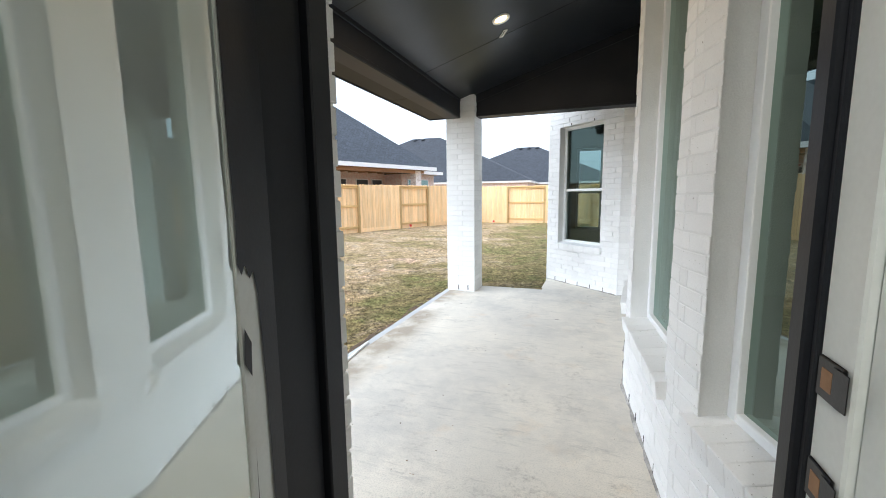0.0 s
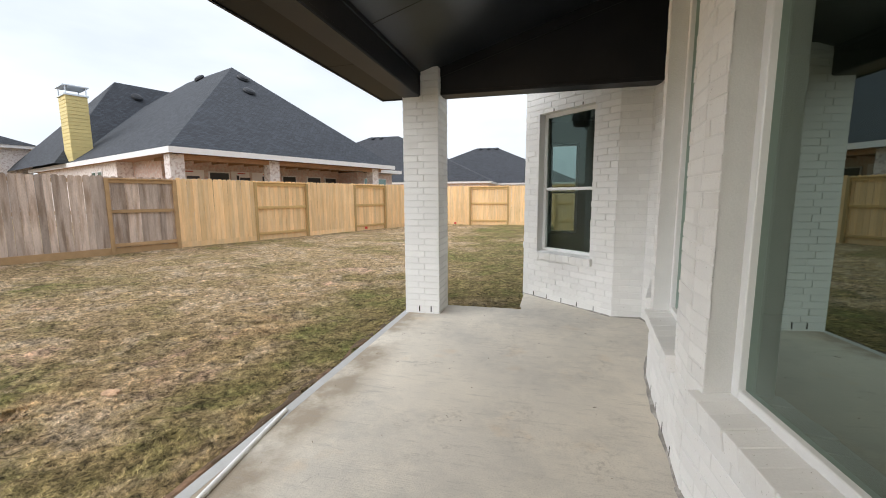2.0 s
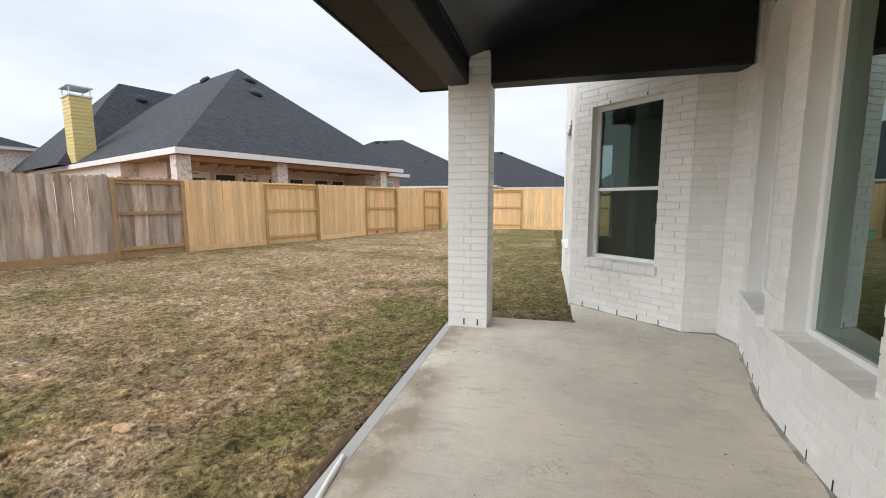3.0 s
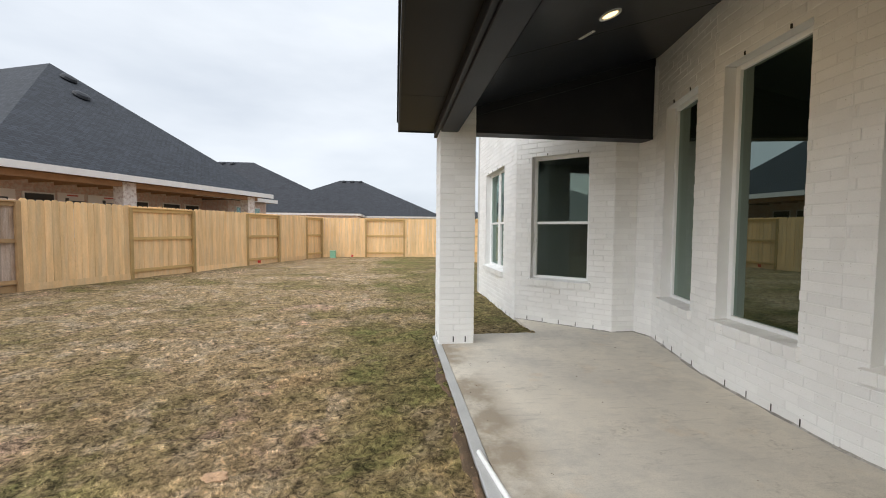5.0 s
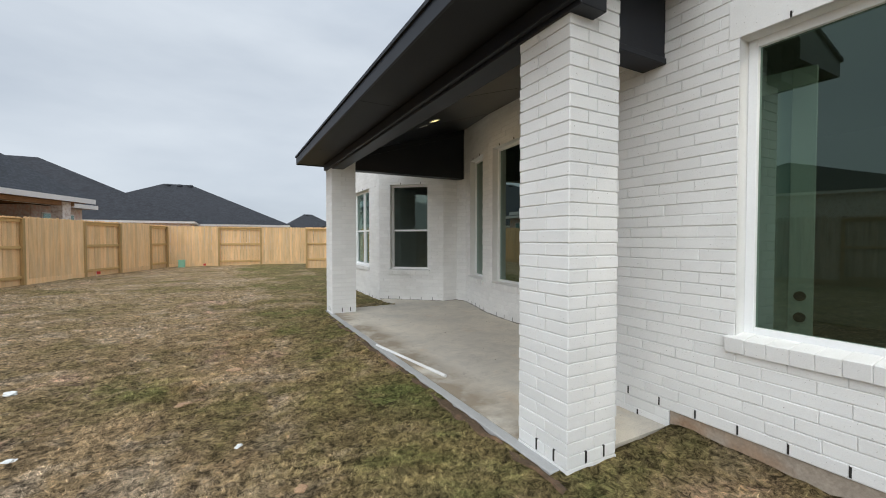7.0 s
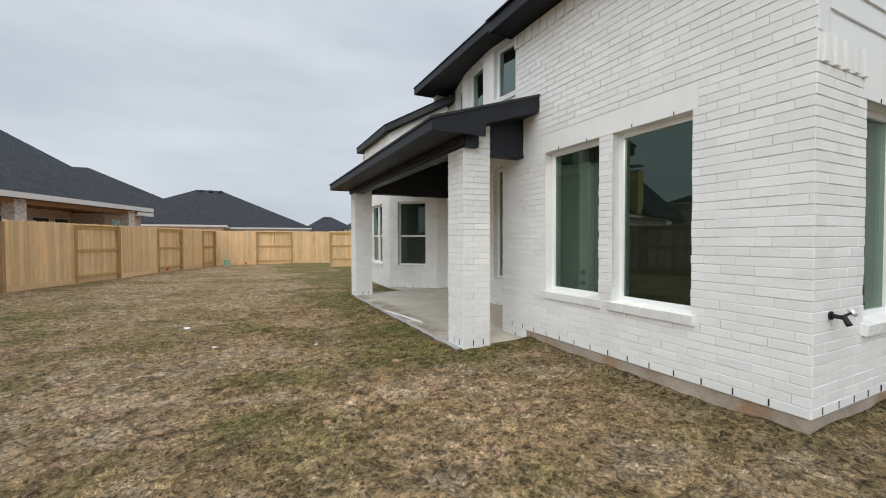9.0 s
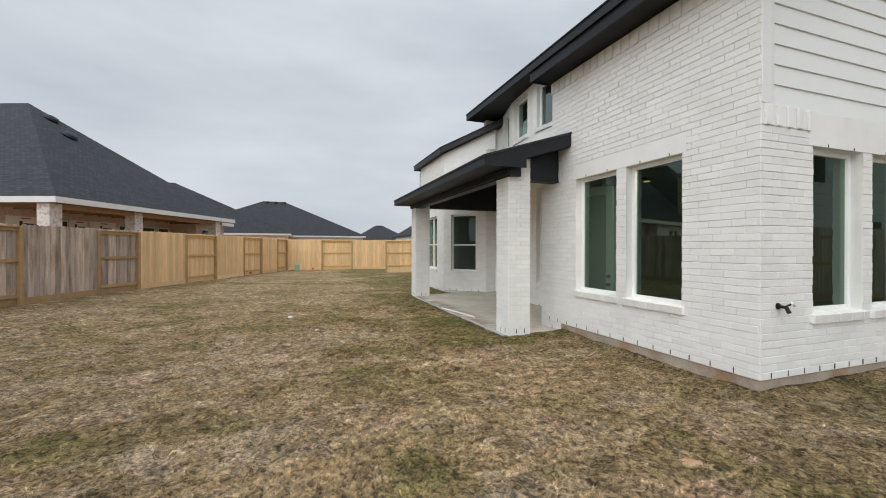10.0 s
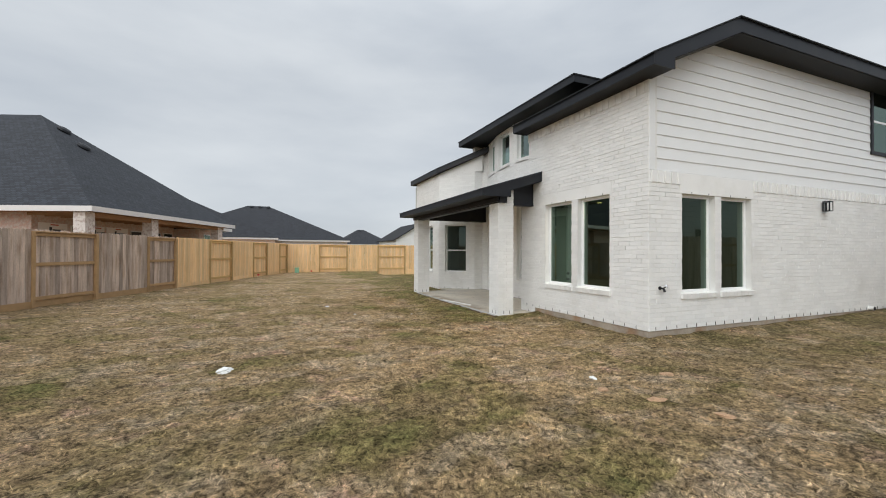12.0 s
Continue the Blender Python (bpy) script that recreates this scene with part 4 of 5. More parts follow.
for name, y0 in (("rake_board", ROOF_S - 0.004), ("rake_board", ROOF_N - 0.018)):
    xs = X_FRONT - 0.002 if y0 < 1 else 0.22
    prof = [(X_EAVE - 0.018, fz0), (-1.76, fz0), (-1.76, ceiling_z(-1.76) - 0.0), (xs, ceiling_z(xs) - 0.0), (xs, ceiling_z(xs) + 0.202), (X_EAVE - 0.018, fz1 + 0.002)]
    s = Shape()
    k = len(prof)
    s.v = [(x, y0, z) for x, z in prof] + [(x, y0 + 0.022, z) for x, z in prof]
    s.f = [tuple(range(k)), tuple(range(2 * k - 1, k - 1, -1))] + [(j, k + j, k + (j + 1) % k, (j + 1) % k) for j in range(k)]
    part(name, s, DARK, roof, "charcoal sloping rake board")
cuts = [ROOF_S + 0.02, 0.09, 2.52, 4.95, ROOF_N - 0.02]
for y0, y1 in zip(cuts, cuts[1:]):
    part("soffit_board", Shape().box((X_EAVE, y0 + 0.003, fz0 + 0.012), (-1.985, y1 - 0.003, fz0 + 0.028)), SOFFIT, roof, "smooth charcoal soffit board")
part("soffit_board", Shape().slab([(-1.757, 0.0, ceiling_z(-1.757)), (X_FRONT - 0.003, 0.0, ceiling_z(X_FRONT)), (X_FRONT - 0.003, 0.33, ceiling_z(X_FRONT)), (-1.757, 0.33, ceiling_z(-1.757))], 0.012), SOFFIT, roof, "smooth charcoal soffit board")
part("soffit_backing", Shape().box((X_EAVE, ROOF_S + 0.02, fz0 + 0.03), (-1.9, ROOF_N - 0.02, fz0 + 0.045)), SLIT, roof)
beam = part("beam", Shape().box((-1.985, 0.10, 2.695), (-1.785, 6.30, 2.99), c=0.004).box((-2.03, 0.12, 2.72), (-1.986, 6.28, 2.825), c=0.004).box((-1.784, 0.59, 2.93), (-1.765, 5.81, 3.0), c=0.004).box((-1.784, 0.59, 2.70), (-1.775, 5.81, 2.735), c=0.003), DARK, roof, "charcoal boxed beam")


def gable(y0, y1, x0, x1, z0, trim_side):
    prof = [(x0, z0), (x1, z0), (x1, ceiling_z(x1) + 0.06), (x0, ceiling_z(x0) + 0.06)]
    s = Shape()
    s.v = [(x, y0, z) for x, z in prof] + [(x, y1, z) for x, z in prof]
    s.f = [(0, 1, 2, 3), (7, 6, 5, 4), (0, 4, 5, 1), (1, 5, 6, 2), (3, 2, 6, 7), (0, 3, 7, 4)]
    g = part("gable_panel", s, DARK, roof, "charcoal gable infill panel")
    t = Shape().box((x0 + 0.001, y0 - 0.012, z0 - 0.012), (x1 - 0.001, y1 + 0.012, z0 + 0.03), c=0.003)
    yy = y0 - 0.014 if trim_side < 0 else y1
    for a in (0.0,):
        t.v += [(x0, yy, ceiling_z(x0) - 0.11), (x1, yy, ceiling_z(x1) - 0.11), (x1, yy, ceiling_z(x1)), (x0, yy, ceiling_z(x0))]
        t.v += [(x0, yy + 0.014, ceiling_z(x0) - 0.11), (x1, yy + 0.014, ceiling_z(x1) - 0.11), (x1, yy + 0.014, ceiling_z(x1)), (x0, yy + 0.014, ceiling_z(x0))]
        b = len(t.v) - 8
        t.f += [tuple(b + q for q in r) for r in ((0, 1, 2, 3), (7, 6, 5, 4), (0, 4, 5, 1), (3, 2, 6, 7))]
    part("trim", t, DARK, roof, "charcoal trim strip")


gable(5.93, 6.13, -1.572, 0.835, 2.735, -1)
gable(0.33, 0.49, -1.572, X_FRONT - 0.003, 2.685, 1)


def ceiling_light(x, y):
    z = ceiling_z(x)
    tilt = Matrix.Translation((x, y, z)) @ Matrix.Rotation(-math.atan(0.31), 4, "Y")
    lamp = thing("ceiling_light", "lit round recessed light in charcoal ceiling", "light", "patio ceiling lights")
    ring, lens = Shape(), Shape()
    n = 24
    for r, h in ((0.088, 0.0), (0.086, -0.012), (0.066, -0.010), (0.058, -0.002)):
        for k in range(n):
            t = 2 * math.pi * k / n
            ring.v.append(tuple(tilt @ Vector((r * math.cos(t), r * math.sin(t), h))))
    for j in range(3):
        for k in range(n):
            ring.f.append((j * n + k, (j + 1) * n + k, (j + 1) * n + (k + 1) % n, j * n + (k + 1) % n))
    lens.poly([tilt @ Vector((0.062 * math.cos(2 * math.pi * k / n), 0.062 * math.sin(2 * math.pi * k / n), -0.005)) for k in range(n - 1, -1, -1)])
    part("trim_ring", ring, FRAME_W, lamp, "white trim ring")
    part("lens", lens, BULB, lamp, "warm glowing lens")
    bulb = new("lamp", bpy.data.lights.new("lamp", "AREA"))
    bulb.data.shape, bulb.data.size, bulb.data.energy, bulb.data.color = "DISK", 0.11, 2.8, (1.0, 0.72, 0.42)
    bulb.matrix_world = tilt @ Matrix.Translation((0, 0, -0.02))


ceiling_light(-0.81, 4.09)
ceiling_light(-0.83, 1.87)
tag_m = Matrix.Translation((-0.85, 4.41, ceiling_z(-0.85) - 0.006)) @ Matrix.Rotation(-math.atan(0.31), 4, "Y") @ Matrix.Rotation(0.6, 4, "Z")
tag = part("ceiling_tag", Shape().box((-0.022, -0.07, -0.003), (0.022, 0.07, 0.003), tag_m), PAPER)
tagged(tag, "small white paper tag stuck to the dark ceiling", "tag")
part("print_bar", Shape().box((-0.012, -0.05, -0.0045), (-0.006, 0.04, -0.003), tag_m), INK, tag)

# ---- house eaves ----
eave = thing("house_roof", "charcoal house roof with deep dark eaves", "roof", kind="structure")
RZ = 0.49


def west_z(x):
    return 4.66 + RZ * (x + 1.32)


part("fascia", Shape().box((-1.322, -3.42, 4.47), (-1.30, 0.60, 4.665), c=0.003).box((-1.30, 0.58, 4.47), (X_FRONT - 0.01, 0.60, 4.72), c=0.003), DARK, eave, "charcoal eave fascia")
part("soffit", Shape().box((-1.30, -3.398, 4.485), (X_FRONT - 0.002, 0.58, 4.51)).box((X_FRONT - 0.002, -3.398, 4.485), (-0.86, Y_SOUTH - 0.014, 4.51)).box((-0.874, -3.398, 4.511), (-0.86, Y_SOUTH + 0.018, 4.66)), SOFFIT, eave, "charcoal soffit")
prof = [(-1.30, 4.47), (-0.86, 4.47), (-0.86, 4.66), (0.80, 5.42), (S_END + 0.4, 5.42), (S_END + 0.4, 5.66), (0.75, 5.66), (-1.30, 4.664)]
s = Shape()
k = len(prof)
s.v = [(x, -3.42, z) for x, z in prof] + [(x, -3.398, z) for x, z in prof]
s.f = [(0, 1, 2, 7), (2, 3, 6, 7), (3, 4, 5, 6)] + [tuple(k + q for q in reversed(r)) for r in ((0, 1, 2, 7), (2, 3, 6, 7), (3, 4, 5, 6))] + [(j, k + j, k + (j + 1) % k, (j + 1) % k) for j in range(k)]
part("rake_board", s, DARK, eave, "charcoal rake and eave board")
part("soffit", Shape().slab([(-0.86, -3.398, 4.66), (0.80, -3.398, 5.42), (0.80, Y_SOUTH + 0.02, 5.42), (-0.86, Y_SOUTH + 0.02, 4.66)], 0.012).box((0.80, -3.398, 5.408), (S_END + 0.4, Y_SOUTH + 0.02, 5.42)), SOFFIT, eave, "charcoal soffit")
deck = Shape()
deck.slab([(-1.36, -3.46, 4.655), (0.72, -3.46, 5.675), (4.8, 0.6, 7.66), (4.8, 0.62, 7.66), (-1.36, 0.62, 4.655)], 0.02)
deck.slab([(0.72, -3.46, 5.675), (S_END + 0.5, -3.46, 5.675), (S_END + 0.5, 0.6, 7.66), (4.8, 0.6, 7.66)], 0.02)
part("shingle_deck", deck, SHINGLE, eave, "dark shingles")
uz0, uz1, ux = 5.66, 5.84, -0.10
part("fascia", Shape().box((ux - 0.022, -0.2, uz0), (ux, 6.42, uz1), c=0.003).box((ux, -0.2, uz0), (5.0, -0.178, uz1), c=0.003).box((ux, 6.398, uz0), (5.0, 6.42, uz1), c=0.003), DARK, eave, "charcoal upper fascia")
part("soffit", Shape().box((ux, -0.178, uz0 + 0.012), (1.2, 6.398, uz0 + 0.03)), SOFFIT, eave, "charcoal upper soffit")
up = Shape()
up.slab([(ux - 0.04, -0.22, uz1 + 0.02), (3.1, 3.1, uz1 + 1.4), (ux - 0.04, 6.44, uz1 + 0.02)], 0.03)
up.slab([(ux - 0.04, -0.22, uz1 + 0.02), (6.3, -0.22, uz1 + 0.02), (3.1, 3.1, uz1 + 1.4)], 0.03)
up.slab([(6.3, 6.44, uz1 + 0.02), (ux - 0.04, 6.44, uz1 + 0.02), (3.1, 3.1, uz1 + 1.4)], 0.03)
part("shingle_deck", up, SHINGLE, eave, "dark shingles")
bz0, bz1, bx, BSL = 4.70, 4.88, -0.78, 0.45
part("fascia", Shape().box((bx - 0.022, 7.04, bz0), (bx, 10.4, bz1), c=0.003).box((bx, 10.378, bz0), (1.0, 10.4, bz1), c=0.003), DARK, eave, "charcoal bay fascia")
r0, r1 = (bx - 0.02, 7.05), (0.78, 5.61)
rise = BSL * (r1[0] - r0[0])
s = Shape()
for q, dz in ((r0, 0.0), (r1, rise)):
    for off in (0.0, 0.022):
        s.v += [(q[0] + off * 0.68, q[1] + off * 0.73, bz0 + dz), (q[0] + off * 0.68, q[1] + off * 0.73, bz1 + dz)]
s.f = [(0, 4, 5, 1), (2, 3, 7, 6), (0, 2, 6, 4), (1, 5, 7, 3), (0, 1, 3, 2), (4, 6, 7, 5)]
part("rake_board", s, DARK, eave, "charcoal bay rake board")
part("soffit", Shape().slab([(bx, 10.38, bz0 + 0.03), (bx, 7.06, bz0 + 0.03), (-0.6, 7.06, bz0 + 0.03), (-0.6, 10.38, bz0 + 0.03)], 0.015).slab([(bx, 7.06, bz0 + 0.03), (0.78, 5.63, bz0 + 0.03 + rise), (0.95, 5.9, bz0 + 0.03 + rise), (-0.5, 7.3, bz0 + 0.05)], 0.015), SOFFIT, eave, "charcoal bay soffit")
part("shingle_deck", Shape().slab([(bx - 0.04, 10.44, bz1 + 0.02), (bx - 0.04, 7.03, bz1 + 0.02), (0.78, 5.58, bz1 + 0.02 + rise), (1.3, 5.9, bz1 + 0.3 + rise), (1.3, 10.44, bz1 + 0.3 + rise)], 0.02), SHINGLE, eave, "dark shingles")
mb, lb = frame_of(BAY_IN, BAY_OUT)
s = Shape()
s.v = [tuple(mb @ Vector(q)) for q in ((-0.3, 0.003, TOP_BAY), (lb, 0.003, TOP_BAY), (-0.3, 0.003, TOP_BAY + 0.62), (-0.3, -0.2, TOP_BAY), (lb, -0.2, TOP_BAY), (-0.3, -0.2, TOP_BAY + 0.62))]
s.f = [(1, 0, 2), (3, 4, 5), (0, 1, 4, 3), (1, 2, 5, 4), (2, 0, 3, 5)]
structure("wall_bay_gable", s, PAINT, "white painted brick sloping top of the angled bay wall", "wall")

# ---- patio door ----
frame_door = thing("door_frame", "dark painted door frame with pale inner jamb", "door frame", kind="structure")
HEAD = 2.62
dk = Shape()
dk.box((DOOR0 - 0.03, 0.735, SLAB_Z), (DOOR0 + 0.026, 0.805, HEAD), c=0.004).box((DOOR0 - 0.03, 0.655, SLAB_Z), (DOOR0 + 0.006, 0.734, HEAD), c=0.004).box((DOOR0 - 0.03, 0.575, SLAB_Z), (DOOR0 + 0.02, 0.654, HEAD), c=0.004)
dk.box((DOOR1 - 0.060, 0.762, SLAB_Z), (DOOR1 + 0.03, 0.81, HEAD), c=0.004).box((DOOR1 - 0.048, 0.745, SLAB_Z), (DOOR1 + 0.03, 0.761, HEAD), c=0.003)
dk.box((DOOR0 + 0.027, 0.60, HEAD - 0.05), (DOOR1 - 0.035, 0.80, HEAD + 0.01), c=0.004)
part("brick_mould", dk, DARK, frame_door, "charcoal outer frame")
part("jamb", Shape().box((DOOR1 - 0.042, 0.655, SLAB_Z), (DOOR1 + 0.03, 0.744, HEAD), c=0.004).box((DOOR1 - 0.030, 0.57, SLAB_Z), (DOOR1 + 0.05, 0.654, HEAD), c=0.006).box((DOOR1 + 0.051, 0.47, SLAB_Z), (DOOR1 + 0.2, 0.60, HEAD + 0.1), c=0.006), JAMB, frame_door, "pale primed inner jamb")
part("jamb", Shape().box((X_FRONT + 0.2, 0.50, SLAB_Z), (DOOR0 - 0.031, 0.66, HEAD + 0.1), c=0.006).box((DOOR0 - 0.03, 0.50, SLAB_Z), (DOOR0 - 0.008, 0.574, HEAD), c=0.004), JAMB, frame_door, "pale primed inner jamb")
part("threshold", Shape().box((DOOR0 - 0.02, 0.56, SLAB_Z), (DOOR1 + 0.02, 0.82, SLAB_Z + 0.035), c=0.008), HINGE, frame_door, "dark metal threshold")
part("head_wall", Shape().box((X_FRONT + 0.2, 0.50, HEAD + 0.11), (DOOR1 + 0.2, 0.66, 3.05)), PLASTER, frame_door)
for z in (1.275, 1.105):
    pl = part("strike_plate", Shape().box((DOOR1 - 0.048, 0.668, z - 0.032), (DOOR1 - 0.0425, 0.735, z + 0.032), c=0.002).box((DOOR1 - 0.050, 0.652, z - 0.028), (DOOR1 - 0.0485, 0.690, z + 0.028), c=0.0006), HINGE, frame_door, "black strike plate")
    part("latch_hole", Shape().box((DOOR1 - 0.0495, 0.692, z - 0.016), (DOOR1 - 0.0481, 0.720, z + 0.016)), RAFTER, pl)

leaf = thing("patio_door", "full-glass patio door standing open inward", "door", at=(DOOR0 + 0.02, 0.575, 0))
leaf.rotation_euler = (0, 0, radians(15.6))
inv = Matrix.Translation((-(DOOR0 + 0.02), -0.60, 0))
lx0, lx1, ly0, ly1, lz0, lz1 = DOOR0 - 0.012, DOOR0 + 0.033, -0.31, 0.595, SLAB_Z + 0.045, 2.56


def leaf_box(s, lo, hi, c=0.003):
    return s.box(lo, hi, inv, c)


st = Shape()
leaf_box(st, (lx0, ly1 - 0.115, lz0), (lx1, ly1, lz1))
leaf_box(st, (lx0, ly0, lz0), (lx1, ly0 + 0.125, lz1))
part("stile", st, JAMB, leaf, "pale primed stile")
part("rail", leaf_box(leaf_box(Shape(), (lx0, ly0 + 0.125, lz0), (lx1, ly1 - 0.115, lz0 + 0.2)), (lx0, ly0 + 0.125, lz1 - 0.13), (lx1, ly1 - 0.115, lz1)), JAMB, leaf, "pale primed rail")
part("lite", leaf_box(Shape(), (lx0 + 0.018, ly0 + 0.124, lz0 + 0.199), (lx1 - 0.004, ly1 - 0.114, lz1 - 0.129), 0.0), DOOR_GLASS, leaf, "full-height reflective glass")
film = Shape()
pts = [(ly1 - 0.001, lz1), (ly1 - 0.1145, lz1), (ly1 - 0.1145, 1.62), (ly1 - 0.110, 1.52), (ly1 - 0.1145, 1.45), (ly1 - 0.104, 1.43), (ly1 - 0.094, 1.445), (ly1 - 0.082, 1.42), (ly1 - 0.070, 1.43), (ly1 - 0.060, 1.39), (ly1 - 0.052, 1.2), (ly1 - 0.048, 0.8), (ly1 - 0.05, lz0), (ly1 - 0.001, lz0)]
film.poly([inv @ Vector((lx1 + 0.003, y, z)) for y, z in pts])
film.poly([inv @ Vector((lx1 + 0.003, y, z)) for y, z in ((ly1 - 0.108, 1.34), (ly1 - 0.1145, 1.28), (ly1 - 0.095, 1.25), (ly1 - 0.09, 1.31))])
film.poly([inv @ Vector((lx1 + 0.003, y, z)) for y, z in ((ly1 - 0.1, 1.12), (ly1 - 0.1145, 0.72), (ly1 - 0.096, 0.80), (ly1 - 0.102, 0.98))])
part("protective_film", film, DARK, leaf, "torn black protective film")
for z in (1.06, 0.92):
    h = Shape().tube(inv @ Vector((lx0 - 0.012, ly0 + 0.065, z)), inv @ Vector((lx0, ly0 + 0.065, z)), 0.032, sides=18)
    kb = part("rosette", h, HINGE, leaf, "black round rosette")
    part("knob", Shape().tube(inv @ Vector((lx0 - 0.05, ly0 + 0.065, z)), inv @ Vector((lx0 - 0.012, ly0 + 0.065, z)), 0.018 if z > 1 else 0.026, 0.012, sides=16), HINGE, kb)

# recessed lights inside, seen through the windows; the first is placed and boosted to brighten the door jamb
for x, y in ((-0.25, -1.5), (2.2, -1.6), (2.2, 1.4)):
    lamp = thing("recessed_light", "lit round recessed light in interior ceiling", "light", "interior ceiling lights", at=(x, y, 3.045))
    part("lens", Shape().tube((0, 0, -0.012), (0, 0, -0.002), 0.07, sides=20), BULB, lamp, "warm glowing lens")
    bulb = new("lamp", bpy.data.lights.new("lamp", "AREA"))
    bulb.data.shape, bulb.data.size, bulb.data.energy, bulb.data.color = "DISK", 0.13, 20.0 if x < 1 else 7.0, (1.0, 0.88, 0.72)
    bulb.matrix_world = pose(x, y, 3.02)

# ---- fences ----
FENCE_TOP = 2.085


def picket_mesh(w, h, mat):
    s, t = Shape(), 0.016
    prof = [(0, 0), (w, 0), (w, h - 0.03), (w - 0.03, h), (0.03, h), (0, h - 0.03)]
    s.v = [(x, -t / 2, z) for x, z in prof] + [(x, t / 2, z) for x, z in prof]
    k = len(prof)
    s.f = [tuple(range(k)), tuple(range(2 * k - 1, k - 1, -1))] + [(j, k + j, k + (j + 1) % k, (j + 1) % k) for j in range(k)]
    return s.mesh("picket", mat)


PICKETS = {}


def fence_panel(m, a0, a1, railed, old, seed, top=FENCE_TOP):
    wood, rail = (WOOD_OLD, RAIL_OLD) if old else (WOOD_NEW, RAIL_NEW)
    age = "weathered grey" if old else "new pale cedar"
    where = m @ Vector((a0, 0, 0))
    low = ground_z(*(m @ Vector(((a0 + a1) / 2, 0, 0)))[:2]) - 0.02
    p = thing("fence_panel", "%s fence panel with %s" % (age, "rails and posts showing" if railed else "dog-eared boards facing the yard"), "fence", "yard fence panels")
    n = max(1, round((a1 - a0) / 0.1385))
    w = (a1 - a0) / n
    key = (round(w, 3), old)
    if key not in PICKETS:
        PICKETS[key] = picket_mesh(w - 0.007, top - 0.30, wood)
    rng = random.Random(seed)
    d = 0.032 if railed else -0.032
    for i in range(n):
        ob = new("picket", PICKETS[key])
        ob.matrix_world = m @ Matrix.Translation((a0 + i * w + 0.002, d + rng.uniform(-0.006, 0.006), 0.30 + rng.uniform(-0.012, 0.012))) @ Matrix.Rotation(rng.uniform(-0.004, 0.004), 4, "Y")
        ob.parent = p
    part("kick_board", Shape().box((a0 + 0.002, d - 0.012, low), (a1 - 0.002, d + 0.012, 0.305), m, 0.003), WOOD_NEW if not old else rail, p, "pressure-treated bottom board")
    y0, y1 = -0.022, 0.020
    for z in (top - 0.12, (top + 0.30) / 2 + 0.02, 0.36):
        part("rail", Shape().box((a0, y0, z - 0.042), (a1, y1, z + 0.042), m, 0.003), rail, p, "horizontal rail")
    for a in ((a0 + 0.035, a1 - 0.035) if railed else ()):
        part("post", Shape().box((a - 0.042, -0.075, low), (a + 0.042, 0.018, top - 0.06), m, 0.004), TREATED if not old else RAIL_OLD, p, "square treated post")
    if railed:
        part("cap_rail", Shape().box((a0, -0.06, top - 0.075), (a1, 0.02, top - 0.045), m, 0.003), rail, p)


FA, FC = (-10.258, 10.222), (-6.06, 20.96)
m_w, l_w = frame_of(FA, FC)
marks = [(-15.9, -13.8, False), (-13.8, -11.7, True), (-11.7, -9.6, False), (-9.6, -7.6, True), (-7.6, -5.53, False), (-5.53, -3.60, True), (-3.60, -1.56, False), (-1.56, 0, True),
         (0, 2.24, False), (2.24, 4.24, True), (4.24, 6.45, False), (6.45, 8.30, True), (8.30, 10.15, False), (10.15, l_w, True)]
for i, (a0, a1, r) in enumerate(marks):
    fence_panel(m_w, a0, a1, r, a1 <= 0, i)
m_bk, _ = frame_of(FC, (14, 20.96))
a = 0.0
for i, wd in enumerate((2.06, 1.94, 2.15, 2.1, 2.15, 2.1, 2.15, 2.1)):
    fence_panel(m_bk, a, a + wd, i % 2 == 1, False, 40 + i, FENCE_TOP - 0.02)
    a += wd

# ---- neighbouring house ----
PA = (-14.15, 13.95)
m_n, _ = frame_of(PA, (PA[0] + 0.347, PA[1] + 0.938))
EZ = 3.45


def roof_face(s, pts, m):
    p = [Vector(q) for q in pts]
    e = (p[1] - p[0]).normalized()
    nrm = (p[1] - p[0]).cross(p[2] - p[0]).normalized()
    f = nrm.cross(e)
    s.poly([m @ q for q in p], [((q - p[0]).dot(e), (q - p[0]).dot(f)) for q in p])


def brick_faces(name, s0, s1, d, z0, z1, m, mat, parent):
    """A brick-coloured wall with thickness."""
    return part(name, Shape().box((s0, d, z0), (s1, d + 0.2, z1), m), mat, parent)


nb = thing("neighbour_house", "brick house with charcoal hip roof, porch unfinished", "house")
F0, F1, B0n, B1n, R0, R1 = (-0.4, -0.4, EZ), (12.2, -0.4, EZ), (-0.4, 21, EZ), (12.2, 21, EZ), (7.36, 8.94, 9.8), (7.36, 15.0, 9.8)
rf = Shape()
roof_face(rf, [F0, F1, R0], m_n)
roof_face(rf, [B0n, F0, R0, R1], m_n)
roof_face(rf, [F1, B1n, R1, R0], m_n)
roof_face(rf, [B1n, B0n, R1], m_n)
nroof = part("roof", rf, SHINGLE, nb, "charcoal shingle hip roof")
rf = Shape()
W0, W1, WR0, WR1 = (-0.9, 12.4, EZ), (-0.9, 25.0, EZ), (4.0, 18.2, 9.62), (9.0, 18.2, 9.62)
roof_face(rf, [W1, W0, WR0], m_n)
roof_face(rf, [W0, (9.0, 12.4, EZ), WR1, WR0], m_n)
roof_face(rf, [(9.0, 25.0, EZ), W1, WR0, WR1], m_n)
part("wing_roof", rf, SHINGLE, nb, "charcoal shingle wing roof")
rf = Shape()
